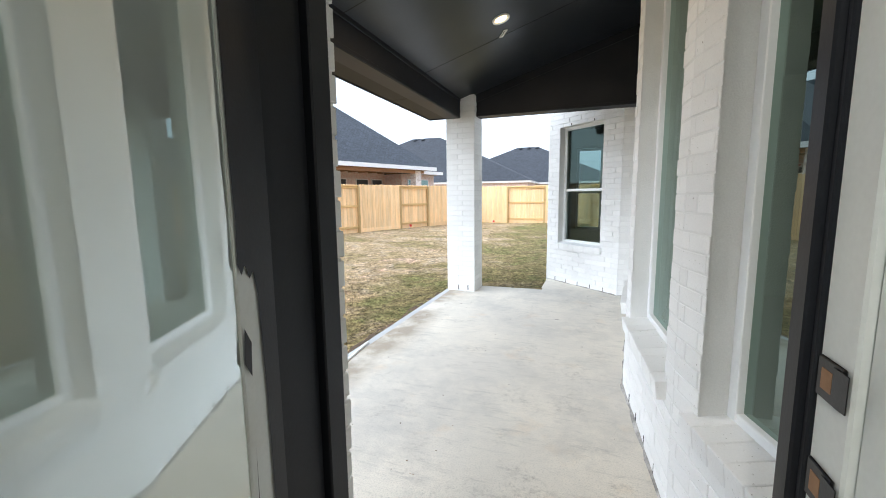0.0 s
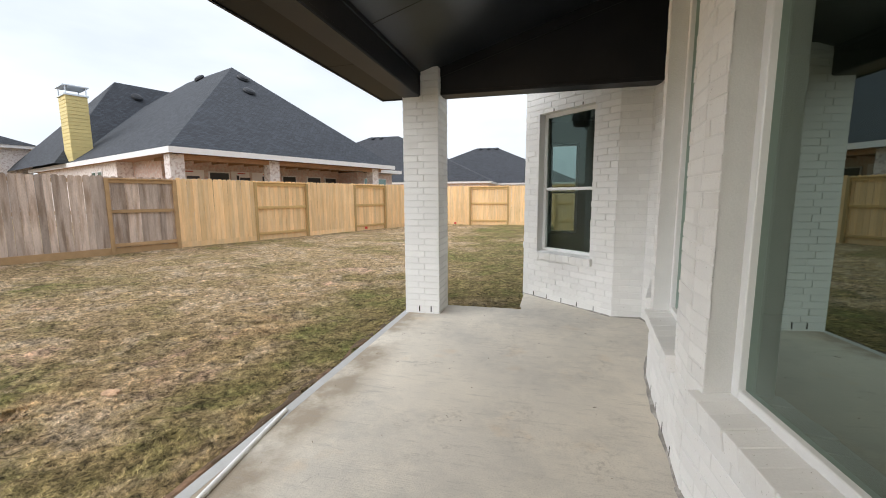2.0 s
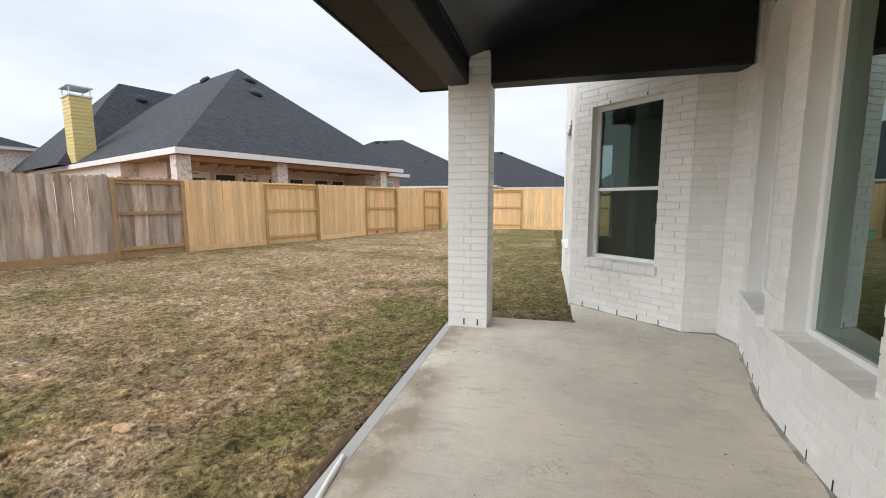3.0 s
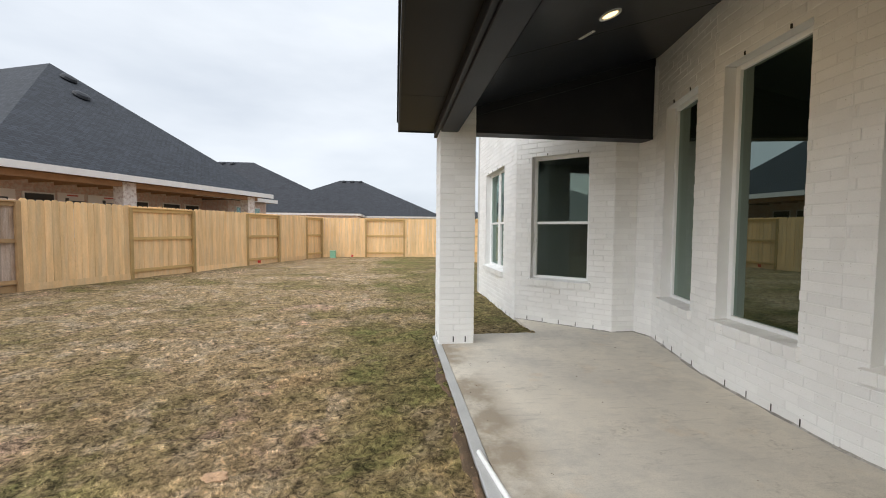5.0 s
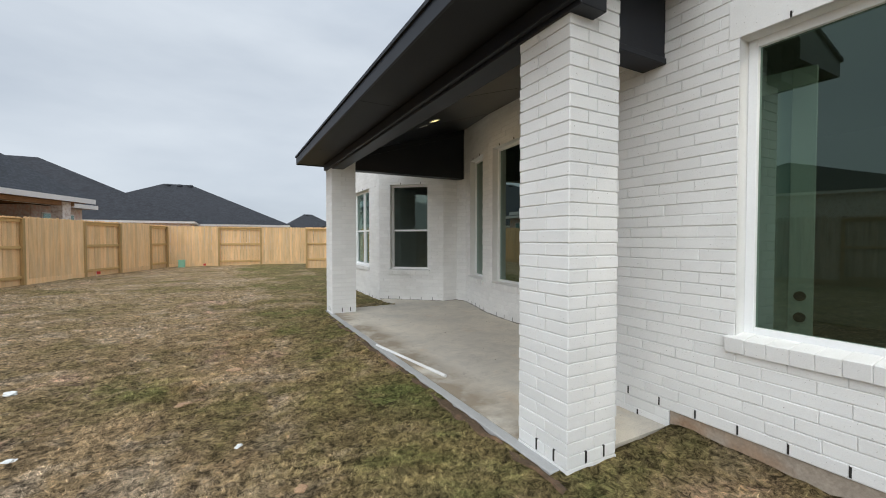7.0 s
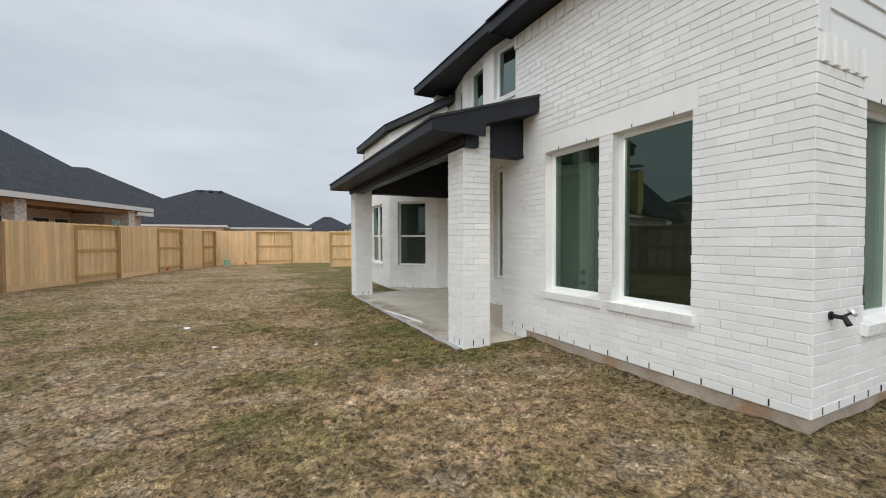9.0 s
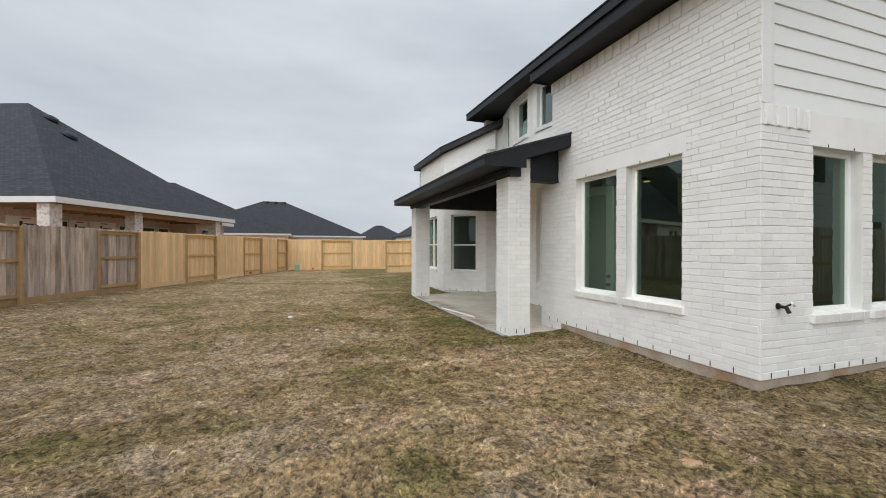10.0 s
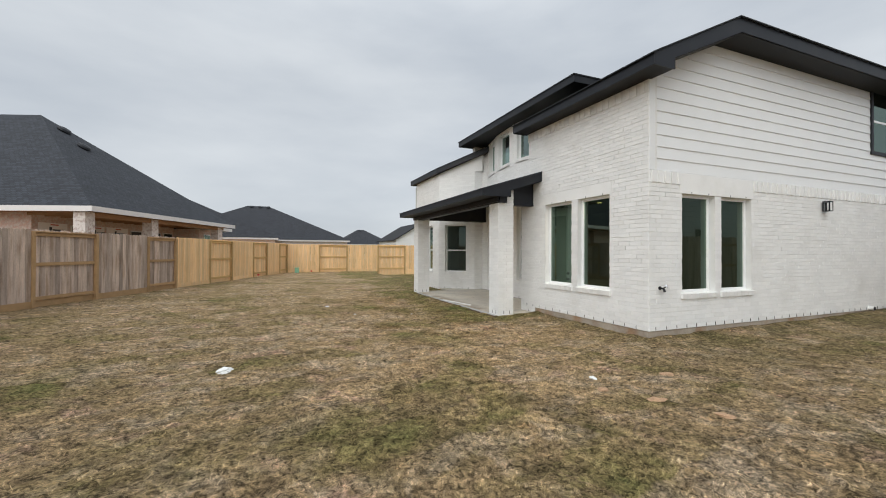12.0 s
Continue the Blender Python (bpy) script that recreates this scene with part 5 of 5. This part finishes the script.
G0, G1, G2, G3, GR0, GR1 = (8.0, 0.8, 3.28), (14.2, 0.8, 3.28), (14.2, 12, 3.28), (8.0, 12, 3.28), (11.1, 4.2, 5.5), (11.1, 9.0, 5.5)
roof_face(rf, [G0, G1, GR0], m_n)
roof_face(rf, [G1, G2, GR1, GR0], m_n)
roof_face(rf, [G3, G0, GR0, GR1], m_n)
part("side_roof", rf, SHINGLE, nb, "charcoal shingle side roof")
part("fascia", Shape().box((-0.42, -0.42, 3.23), (12.2, -0.38, EZ + 0.01), m_n).box((-0.42, -0.38, 3.23), (-0.38, 21, EZ + 0.01), m_n).box((8.0, 0.76, 3.08), (14.22, 0.8, 3.29), m_n).box((14.18, 0.8, 3.08), (14.22, 12, 3.29), m_n), FASCIA_W, nb, "white painted fascia")
part("porch_ceiling", Shape().box((-0.38, -0.38, 3.26), (12.1, 20.9, 3.30), m_n), RAFTER, nb, "bare wood porch ceiling")
for i in range(14):
    part("rafter", Shape().box((0.3 + i * 0.8, 0.4, 3.12), (0.34 + i * 0.8, 2.9, 3.258), m_n), RAFTER, nb)
part("wall", Shape().box((0.6, 3.0, 0), (10.6, 20.5, 3.26), m_n).box((10.6, 1.3, 0), (13.8, 11.8, 3.08), m_n), PINK_BRICK, nb, "pale red brick wall")
part("wall", Shape().box((-0.05, 6.2, 0), (0.59, 20.5, 3.26), m_n), WHITE_BRICK, nb, "pale brick side wall")
part("porch_beam", Shape().box((0.0, 0.02, 3.05), (11.4, 0.3, 3.24), m_n), RAFTER, nb, "bare wood porch beam")
for sa in (0.0, 4.14, 10.86):
    part("pillar", Shape().box((sa - 0.26, -0.02, 0), (sa + 0.26, 0.48, 3.23), m_n, 0.01), WHITE_BRICK, nb, "pale brick porch pillar")
for s0, s1, z0, z1 in ((2.6, 3.5, 1.1, 2.75), (6.55, 7.35, 1.1, 2.7), (8.2, 9.1, 0.3, 2.7), (9.5, 10.3, 0.3, 2.7)):
    w = part("window", Shape().box((s0 - 0.06, 2.94, z0 - 0.06), (s1 + 0.06, 3.0, z1 + 0.06), m_n), FASCIA_W, nb, "white framed window")
    part("pane", Shape().box((s0, 2.925, z0), (s1, 2.94, z1), m_n), SCREEN, w, "dark pane")
for s0, s1 in ((11.2, 11.9), (12.2, 13.1)):
    w = part("window", Shape().box((s0 - 0.06, 1.24, 0.8), (s1 + 0.06, 1.3, 2.75), m_n), FASCIA_W, nb, "white framed window")
    part("pane", Shape().box((s0, 1.225, 0.86), (s1, 1.24, 2.69), m_n), CLEAR, w, "reflective pane")
for d0, d1 in ((8.1, 8.7), (9.0, 9.6)):
    w = part("window", Shape().box((-0.10, d0, 1.1), (-0.05, d1, 2.9), m_n), FASCIA_W, nb, "white framed window")
    part("pane", Shape().box((-0.115, d0 + 0.06, 1.16), (-0.10, d1 - 0.06, 2.84), m_n), CLEAR, w, "reflective pane")
for s0, s1 in ((0.9, 2.35), (3.65, 4.6), (4.75, 6.3)):
    w = part("house_wrap", Shape().box((s0, 2.965, 0.4), (s1, 2.995, 2.85), m_n), WRAP, nb, "white house wrap sheet")
    c = (s0 + s1) / 2 + 0.15
    part("print", Shape().box((c - 0.36, 2.955, 2.42), (c - 0.24, 2.965, 2.66), m_n).box((c - 0.2, 2.955, 2.42), (c + 0.36, 2.965, 2.56), m_n), INK, w, "dark printed mark")
    part("print", Shape().box((c - 0.3, 2.955, 2.74), (c + 0.1, 2.965, 2.79), m_n), INK_RED, w, "red printed mark")


def roof_vent(m, p, slope_axis, parent):
    s, n = Shape(), 14
    for r, h in ((0.30, -0.02), (0.36, 0.06), (0.30, 0.17), (0.12, 0.22)):
        for k in range(n):
            t = 2 * math.pi * k / n
            s.v.append(tuple(m @ (Vector(p) + slope_axis @ Vector((r * math.cos(t), r * math.sin(t), h)))))
    for j in range(3):
        for k in range(n):
            s.f.append((j * n + k, j * n + (k + 1) % n, (j + 1) * n + (k + 1) % n, (j + 1) * n + k))
    s.f.append(tuple(3 * n + k for k in range(n)))
    part("roof_vent", s, DARK, parent, "dark round roof vent")


front_slope = Matrix.Rotation(math.atan2(9.8 - EZ, 9.34), 3, "X")
side_slope = Matrix.Rotation(-math.atan2(9.8 - EZ, 7.76), 3, "Y")


def front_at(sa, d):
    return (sa, d, EZ + (d + 0.4) * (9.8 - EZ) / 9.34 + 0.02)


def side_at(sa, d):
    return (sa, d, EZ + (sa + 0.4) * (9.8 - EZ) / 7.76 + 0.02)


wing_slope = Matrix.Rotation(math.atan2(9.62 - EZ, 5.8), 3, "X")
roof_vent(m_n, front_at(7.15, 7.4), front_slope, nb)
roof_vent(m_n, front_at(6.5, 5.7), front_slope, nb)
roof_vent(m_n, side_at(7.1, 12.6), side_slope, nb)
for sa, d in ((4.9, 17.2), (6.3, 16.6)):
    roof_vent(m_n, (sa, d, EZ + (d - 12.4) * (9.62 - EZ) / 5.8 + 0.02), wing_slope, nb)
CH_S, CH_D = -0.25, 11.75
chim = part("chimney", Shape().box((CH_S, CH_D, 3.3), (CH_S + 0.9, CH_D + 1.3, 7.04), m_n), YELLOW, nb, "yellow primed lap-sided chimney")
z = 3.4
while z < 6.94:
    s = Shape().box((CH_S - 0.022, CH_D - 0.022, z), (CH_S + 0.922, CH_D + 1.322, z + 0.02), m_n).box((CH_S - 0.012, CH_D - 0.012, z + 0.02), (CH_S + 0.912, CH_D + 1.312, z + 0.17), m_n)
    part("siding_board", s, YELLOW, chim)
    z += 0.19
capm = part("chimney_cap", Shape().box((CH_S - 0.07, CH_D - 0.07, 7.04), (CH_S + 0.97, CH_D + 1.37, 7.12), m_n).box((CH_S - 0.1, CH_D - 0.1, 7.52), (CH_S + 1.0, CH_D + 1.4, 7.57), m_n), GALV, chim, "galvanised chimney cap")
for a in (CH_S, CH_S + 0.86):
    for b in (CH_D, CH_D + 1.26):
        part("cap_leg", Shape().box((a, b, 7.12), (a + 0.04, b + 0.04, 7.52), m_n), GALV, capm)
lid = Shape()
c0, c1 = Vector((CH_S - 0.1, CH_D - 0.1, 7.57)), Vector((CH_S + 1.0, CH_D + 1.4, 7.57))
q = [m_n @ Vector((x, y, zz2)) for x, y, zz2 in ((c0.x, c0.y, 7.57), (c1.x, c0.y, 7.57), (c1.x, c1.y, 7.57), (c0.x, c1.y, 7.57), (CH_S + 0.3, CH_D + 0.4, 7.70), (CH_S + 0.6, CH_D + 0.4, 7.70), (CH_S + 0.6, CH_D + 0.9, 7.70), (CH_S + 0.3, CH_D + 0.9, 7.70))]
lid.v = [tuple(v) for v in q]
lid.f = [(0, 1, 5, 4), (1, 2, 6, 5), (2, 3, 7, 6), (3, 0, 4, 7), (4, 5, 6, 7)]
part("cap_lid", lid, GALV, capm)


def hip_house(name, label, centre, yaw, hx, hy, ez, rz, ridge, wall, vents=0, shift=0.0):
    """A far house: walls, fascia, hip roof and roof vents, in a frame turned by yaw."""
    m = Matrix.Translation((*centre, 0)) @ Matrix.Rotation(radians(yaw), 4, "Z")
    h = thing(name, label, "house", "far houses")
    part("wall", Shape().box((-hx + 0.4, -hy + 0.4, 0), (hx - 0.4, hy - 0.4, ez), m), wall, h, "pale wall")
    part("fascia", Shape().box((-hx, -hy, ez - 0.1), (hx, hy, ez + 0.12), m), FASCIA_W, h, "white fascia")
    s = Shape()
    a, b, c, d = (-hx - 0.05, -hy - 0.05, ez + 0.125), (hx + 0.05, -hy - 0.05, ez + 0.125), (hx + 0.05, hy + 0.05, ez + 0.125), (-hx - 0.05, hy + 0.05, ez + 0.125)
    r0, r1 = (shift - ridge, 0, rz), (shift + ridge, 0, rz)
    roof_face(s, [a, b, r1, r0], m)
    roof_face(s, [b, c, r1], m)
    roof_face(s, [c, d, r0, r1], m)
    roof_face(s, [d, a, r0], m)
    part("roof", s, SHINGLE_FAR, h, "dark shingle hip roof")
    for k in range(vents):
        roof_vent(m, (shift - ridge + 0.6 + k * 1.3, -0.5, rz - 0.5 * (rz - ez) / hy), Matrix.Rotation(0.4, 3, "X"), h)
    for k in range(3):
        x = -hx * 0.6 + k * hx * 0.6
        w = part("window", Shape().box((x - 0.55, -hy + 0.34, 1.0), (x + 0.55, -hy + 0.4, 2.6), m), FASCIA_W, h, "white framed window")
        part("pane", Shape().box((x - 0.48, -hy + 0.32, 1.07), (x + 0.48, -hy + 0.34, 2.53), m), SCREEN, w)
    return h


hip_house("far_house", "far brick house with dark hip roof", (-23.5, 59.0), 0, 17.0, 11.0, 3.2, 10.5, 2.2, PINK_BRICK, 2, -0.5)
hip_house("far_house", "far house with dark hip roof and vents", (-9.6, 66.5), 0, 13.5, 11.0, 3.2, 9.2, 1.6, WHITE_BRICK, 3)
hip_house("far_house", "small distant house with dark hip roof", (12.5, 92.0), 0, 6.5, 7.0, 3.2, 7.0, 0.8, WHITE_BRICK, 1)
hip_house("far_house", "pale two-storey house beyond the fence", (-46.0, 17.0), -20, 7.0, 9.0, 5.2, 8.6, 2.0, WHITE_BRICK)
# house on the next lot, mirrored in the side windows
sh = thing("side_house", "pale lap-sided house on the neighbouring lot", "house")
part("wall", Shape().box((5.0, -14.0, 0), (22.0, -8.4, 5.6)), SIDING, sh, "pale wall")
z = 0.35
while z < 5.5:
    part("siding_board", Shape().slab([(5.0, -8.4, z + 0.2), (5.0, -8.378, z + 0.185), (22.0, -8.378, z + 0.185), (22.0, -8.4, z + 0.2)][::-1], 0.18), SIDING, sh)
    z += 0.2
for x0, z0 in ((8.2, 0.95), (13.4, 0.95), (10.2, 3.7)):
    w = part("window", Shape().box((x0 - 0.08, -8.377, z0 - 0.08), (x0 + 1.0, -8.35, z0 + 1.6)), FASCIA_W, sh, "white framed window")
    part("pane", Shape().box((x0, -8.349, z0), (x0 + 0.92, -8.342, z0 + 1.52)), SCREEN, w, "dark pane")
part("roof", Shape().slab([(4.6, -7.9, 5.5), (22.4, -7.9, 5.5), (22.4, -11.2, 7.3), (4.6, -11.2, 7.3)][::-1], 0.12).slab([(4.6, -11.2, 7.3), (22.4, -11.2, 7.3), (22.4, -14.4, 5.5), (4.6, -14.4, 5.5)][::-1], 0.12), SHINGLE_FAR, sh, "dark gable roof")
m_sd, _ = frame_of((4.4, -6.6), (17.0, -6.6))
for i in range(6):
    fence_panel(m_sd, i * 2.1, i * 2.1 + 2.1, i % 2 == 0, True, 70 + i, 1.95)
# gabled house past the back fence
gh = thing("gabled_house", "pale sided house with a gable end", "house", "far houses")
part("wall", Shape().box((8.6, 46, 0), (16, 56, 3.4)), SIDING, gh, "pale lap siding")
g = Shape()
g.v = [(8.6, 46, 3.4), (16, 46, 3.4), (12.3, 46, 5.6), (8.6, 56, 3.4), (16, 56, 3.4), (12.3, 56, 5.6)]
g.f = [(0, 1, 2), (5, 4, 3), (0, 3, 4, 1), (0, 2, 5, 3), (1, 4, 5, 2)]
part("gable", g, SIDING, gh, "pale gable end")
part("roof", Shape().slab([(8.2, 45.6, 3.25), (12.3, 45.6, 5.75), (12.3, 56.4, 5.75), (8.2, 56.4, 3.25)][::-1], 0.12).slab([(12.3, 45.6, 5.75), (16.4, 45.6, 3.25), (16.4, 56.4, 3.25), (12.3, 56.4, 5.75)][::-1], 0.12), SHINGLE_FAR, gh, "dark gable roof")

# ---- small things ----
pipe = part("pvc_pipe", Shape().tube((-2.0, 3.38, 0.10), (-1.81, 1.92, 0.116), 0.016, sides=14), PVC)
tagged(pipe, "white plastic pipe lying along the slab edge", "pipe")
bib = thing("hose_bib", "dark metal hose tap on white brick wall", "tap", at=(-0.655, Y_SOUTH, 0.95))
part("flange", Shape().tube((0, -0.006, 0), (0, -0.02, 0), 0.032, sides=16), HINGE, bib)
part("spout", Shape().tube((0, -0.02, 0), (0, -0.085, -0.005), 0.016, sides=12).tube((0, -0.085, 0.0), (-0.02, -0.12, -0.05), 0.017, 0.02, sides=12), HINGE, bib, "dark curved spout")
part("stem", Shape().tube((0, -0.07, 0.0), (0.03, -0.11, 0.03), 0.009, sides=10), HINGE, bib)
part("handle_wheel", Shape().tube((0.03, -0.11, 0.03), (0.04, -0.122, 0.04), 0.032, sides=16), GALV, bib, "round handle")
wl_box = thing("wall_light", "square lantern wall light with dark frame on white brick", "light", at=(4.32, Y_SOUTH, 2.56))
part("back_plate", Shape().box((-0.05, -0.03, -0.13), (0.08, -0.007, 0.09), c=0.004), GALV, wl_box, "grey back plate")
lantern = part("lantern_frame", Shape().box((-0.09, -0.16, 0.095), (0.05, -0.03, 0.12), c=0.004).box((-0.09, -0.16, -0.10), (0.05, -0.03, -0.085), c=0.004).box((-0.09, -0.16, -0.084), (-0.072, -0.14, 0.094)).box((0.032, -0.16, -0.084), (0.05, -0.14, 0.094)).box((-0.09, -0.05, -0.084), (-0.072, -0.03, 0.094)).box((0.032, -0.05, -0.084), (0.05, -0.03, 0.094)), DARK, wl_box, "charcoal square frame")
part("glass_panel", Shape().box((-0.07, -0.152, -0.084), (0.03, -0.146, 0.094)), PVC, lantern, "pale frosted glass")
out_pipe = thing("drain_outlet", "short white drain pipe at the wall foot", "pipe", at=(6.2, Y_SOUTH, 0.27))
part("pipe", Shape().tube((0, 0.0, 0), (0, -0.11, 0), 0.045, sides=18), PVC, out_pipe)
part("cap", Shape().tube((0, -0.111, 0), (0, -0.125, 0), 0.04, sides=18), HINGE, out_pipe, "dark end cap")
gb = thing("cable_box", "pale green plastic utility pedestal in the lawn", "utility box", at=(-5.45, 20.35, 0.10))
part("housing", Shape().box((-0.13, -0.13, 0), (0.13, 0.13, 0.34), c=0.02), GREEN_BOX, gb)
part("lid", Shape().box((-0.14, -0.14, 0.34), (0.14, 0.14, 0.40), c=0.02), GREEN_BOX, gb)
for x, y in ((-7.68, 16.75), (-4.6, 20.2)):
    fl = thing("marker_flag", "small red plastic marker flag in the grass", "flag", "marker flags", at=(x, y, ground_z(x, y)))
    part("wire", Shape().tube((0, 0, -0.03), (0, 0, 0.16), 0.004, sides=6), GALV, fl)
    part("flag", Shape().box((0, -0.003, 0.06), (0.11, 0.003, 0.16), c=0.001), RED_PLASTIC, fl)


def clod(name, label, category, x, y, r, mat, seed, flat=0.35):
    bm = bmesh.new()
    bmesh.ops.create_icosphere(bm, subdivisions=3, radius=r)
    for v in bm.verts:
        k = 1 + 0.45 * noise.noise(v.co * (1.6 / r) + Vector((seed, 0, 0))) + 0.2 * noise.noise(v.co * (5 / r) + Vector((0, seed, 0)))
        v.co = Vector((v.co.x * k, v.co.y * k * 0.7, v.co.z * k * flat))
    me = bpy.data.meshes.new(name)
    bm.to_mesh(me)
    bm.free()
    me.materials.append(mat)
    ob = new(name, me)
    ob.matrix_world = pose(x, y, ground_z(x, y) + r * flat * 0.3, 0, 0, seed * 47)
    return tagged(ob, label, category, name + "s")


for i, (x, y, r) in enumerate(((-7.27, -2.30, 0.10), (-3.28, -4.22, 0.05), (-5.39, 3.56, 0.06), (-4.9, 2.1, 0.035), (-3.6, 1.6, 0.03))):
    clod("paper_scrap", "crumpled white scrap lying on the lawn", "litter", x, y, r, PAPER, i + 1, 0.4)
for i, (x, y, r) in enumerate(((-3.18, -5.0, 0.13), (-3.45, -4.55, 0.10), (-2.85, 0.31, 0.09), (-2.95, -5.5, 0.12), (-3.6, 3.4, 0.10), (-4.0, 2.6, 0.08), (-3.3, 0.9, 0.06), (-2.6, -3.6, 0.10), (-2.3, -4.4, 0.12), (-3.9, -1.0, 0.05))):
    clod("clay_clod", "orange clay clod in the sod", "soil", x, y, r * 0.75, CLAY, i + 11, 0.16)


# bare soil between the sod and the slab
SOIL = material("damp_bare_soil", (0.10, 0.066, 0.038), 0.95, vary=0.3, scale=8, fine=60, bump=0.8, dist=0.01, tint=(0.22, 0.13, 0.075), tint_at=(0.5, 0.65), tint_scale=5)
strip = Shape()
rows = 150
for i in range(rows + 1):
    y = 0.10 + 6.25 * i / rows
    reach = 0.05 + 0.045 * noise.noise((y * 2.1, 0.3, 7.7)) + 0.02 * noise.noise((y * 9.0, 4.3, 1.7))
    for k in range(5):
        x = -2.043 - reach * k / 4 * 1.6
        lift = 0.02 * math.sin(math.pi * k / 4) + 0.008 * noise.noise((x * 30, y * 12, 2.0))
        strip.v.append((x, y, min(SLAB_Z - 0.012, ground_z(x, y) + lift) - (0.012 if k == 4 else 0)))
for i in range(rows):
    for k in range(4):
        a = i * 5 + k
        strip.f.append((a + 1, a, a + 5, a + 6))
tagged(part("soil_strip", strip, SOIL), "dark bare soil along the patio slab edge", "soil", "", "stuff")

# straw bits, grit and mud crumbs dropped on the slab
bits = Shape()
rng = random.Random(21)
for i in range(70):
    x, y = rng.uniform(-1.9, 0.3), rng.uniform(0.4, 6.1)
    if i < 14:
        t, ln = rng.uniform(0, 6.3), rng.uniform(0.015, 0.05)
        bits.tube((x, y, SLAB_Z + 0.002), (x + ln * math.cos(t), y + ln * math.sin(t), SLAB_Z + 0.004), 0.0015, sides=5)
    else:
        r = rng.uniform(0.0015, 0.005)
        bits.box((x - r, y - r * 0.8, SLAB_Z), (x + r, y + r * 0.8, SLAB_Z + r), c=r * 0.35)
tagged(part("debris", bits, SOIL), "straw bits and mud crumbs scattered on the slab", "debris", "", "stuff")


# ---- grass blades ----
def build_grass(count):
    rng = np.random.default_rng(4)
    path = np.array([(-2.3, 3.0), (-2.6, 0.8), (-3.4, -0.7), (-4.0, -2.4), (-4.7, -5.0), (-5.8, -6.8), (-6.6, -7.8), (-5.0, -3.0), (-4.0, 3.0), (-4.5, 0.0), (-4.5, -4.2), (-3.5, 5.0)])
    tufts, blades = count // 12, 12
    pick = path[rng.integers(0, len(path), tufts)]
    ang, rad = rng.uniform(0, 2 * math.pi, tufts), np.abs(rng.normal(0, 1, tufts)) ** 1.15 * 3.1
    mid = pick + np.stack([np.cos(ang) * rad, np.sin(ang) * rad], 1)
    xy = np.repeat(mid, blades, 0) + rng.normal(0, 0.018, (tufts * blades, 2))
    lay = np.repeat(np.array([6.3 * noise.noise((px * 1.4, py * 1.4, 3.3)) + 2.5 * noise.noise((px * 7, py * 7, 8.1)) for px, py in mid]), blades)
    thin = np.repeat(np.array([noise.noise((px * 2.2, py * 2.2, 1.1)) + 0.6 * noise.noise((px * 8, py * 8, 4.4)) for px, py in mid]), blades)
    x, y = xy[:, 0], xy[:, 1]
    keep = ~((x > -2.075) & (y > 0.14) & (y < 6.3)) & ~((x > X_FRONT - 0.02) & (y > Y_SOUTH - 0.02)) & (x < 6)
    fence_x = -10.2 + (y - 10.22) * 0.391
    keep &= x > fence_x + 0.1
    gaps = np.repeat(np.array([crevice(px, py) for px, py in mid]), blades)
    keep &= (rng.uniform(0, 1, len(gaps)) > gaps * 0.9) & (thin + rng.normal(0, 0.12, len(thin)) > -0.28)
    xy, lay = xy[keep], lay[keep]
    n = len(xy)
    z = np.array([ground_z(px, py) for px, py in xy]) - 0.004
    head, lean, size = lay + rng.normal(0, 1.5, n), rng.uniform(0.8, 1.55, n), rng.uniform(0.016, 0.05, n)
    wide = rng.uniform(0.0011, 0.0024, n)
    dx, dy = np.cos(head), np.sin(head)
    v = np.zeros((n, 3, 3))
    v[:, 0, 0], v[:, 0, 1], v[:, 0, 2] = xy[:, 0] - dy * wide, xy[:, 1] + dx * wide, z
    v[:, 1, 0], v[:, 1, 1], v[:, 1, 2] = xy[:, 0] + dy * wide, xy[:, 1] - dx * wide, z
    v[:, 2, 0], v[:, 2, 1], v[:, 2, 2] = xy[:, 0] + dx * size * np.sin(lean), xy[:, 1] + dy * size * np.sin(lean), z + size * np.cos(lean)
    me = bpy.data.meshes.new("grass")
    me.vertices.add(n * 3)
    me.vertices.foreach_set("co", v.reshape(-1))
    me.loops.add(n * 3)
    me.loops.foreach_set("vertex_index", np.arange(n * 3))
    me.polygons.add(n)
    me.polygons.foreach_set("loop_start", np.arange(n) * 3)
    me.update(calc_edges=True)
    me.materials.append(BLADE)
    tagged(new("grass", me), "short dormant straw-coloured grass with green patches", "grass", "", "stuff")


build_grass(1800000)

# ---- bricks ----
lay_bricks()
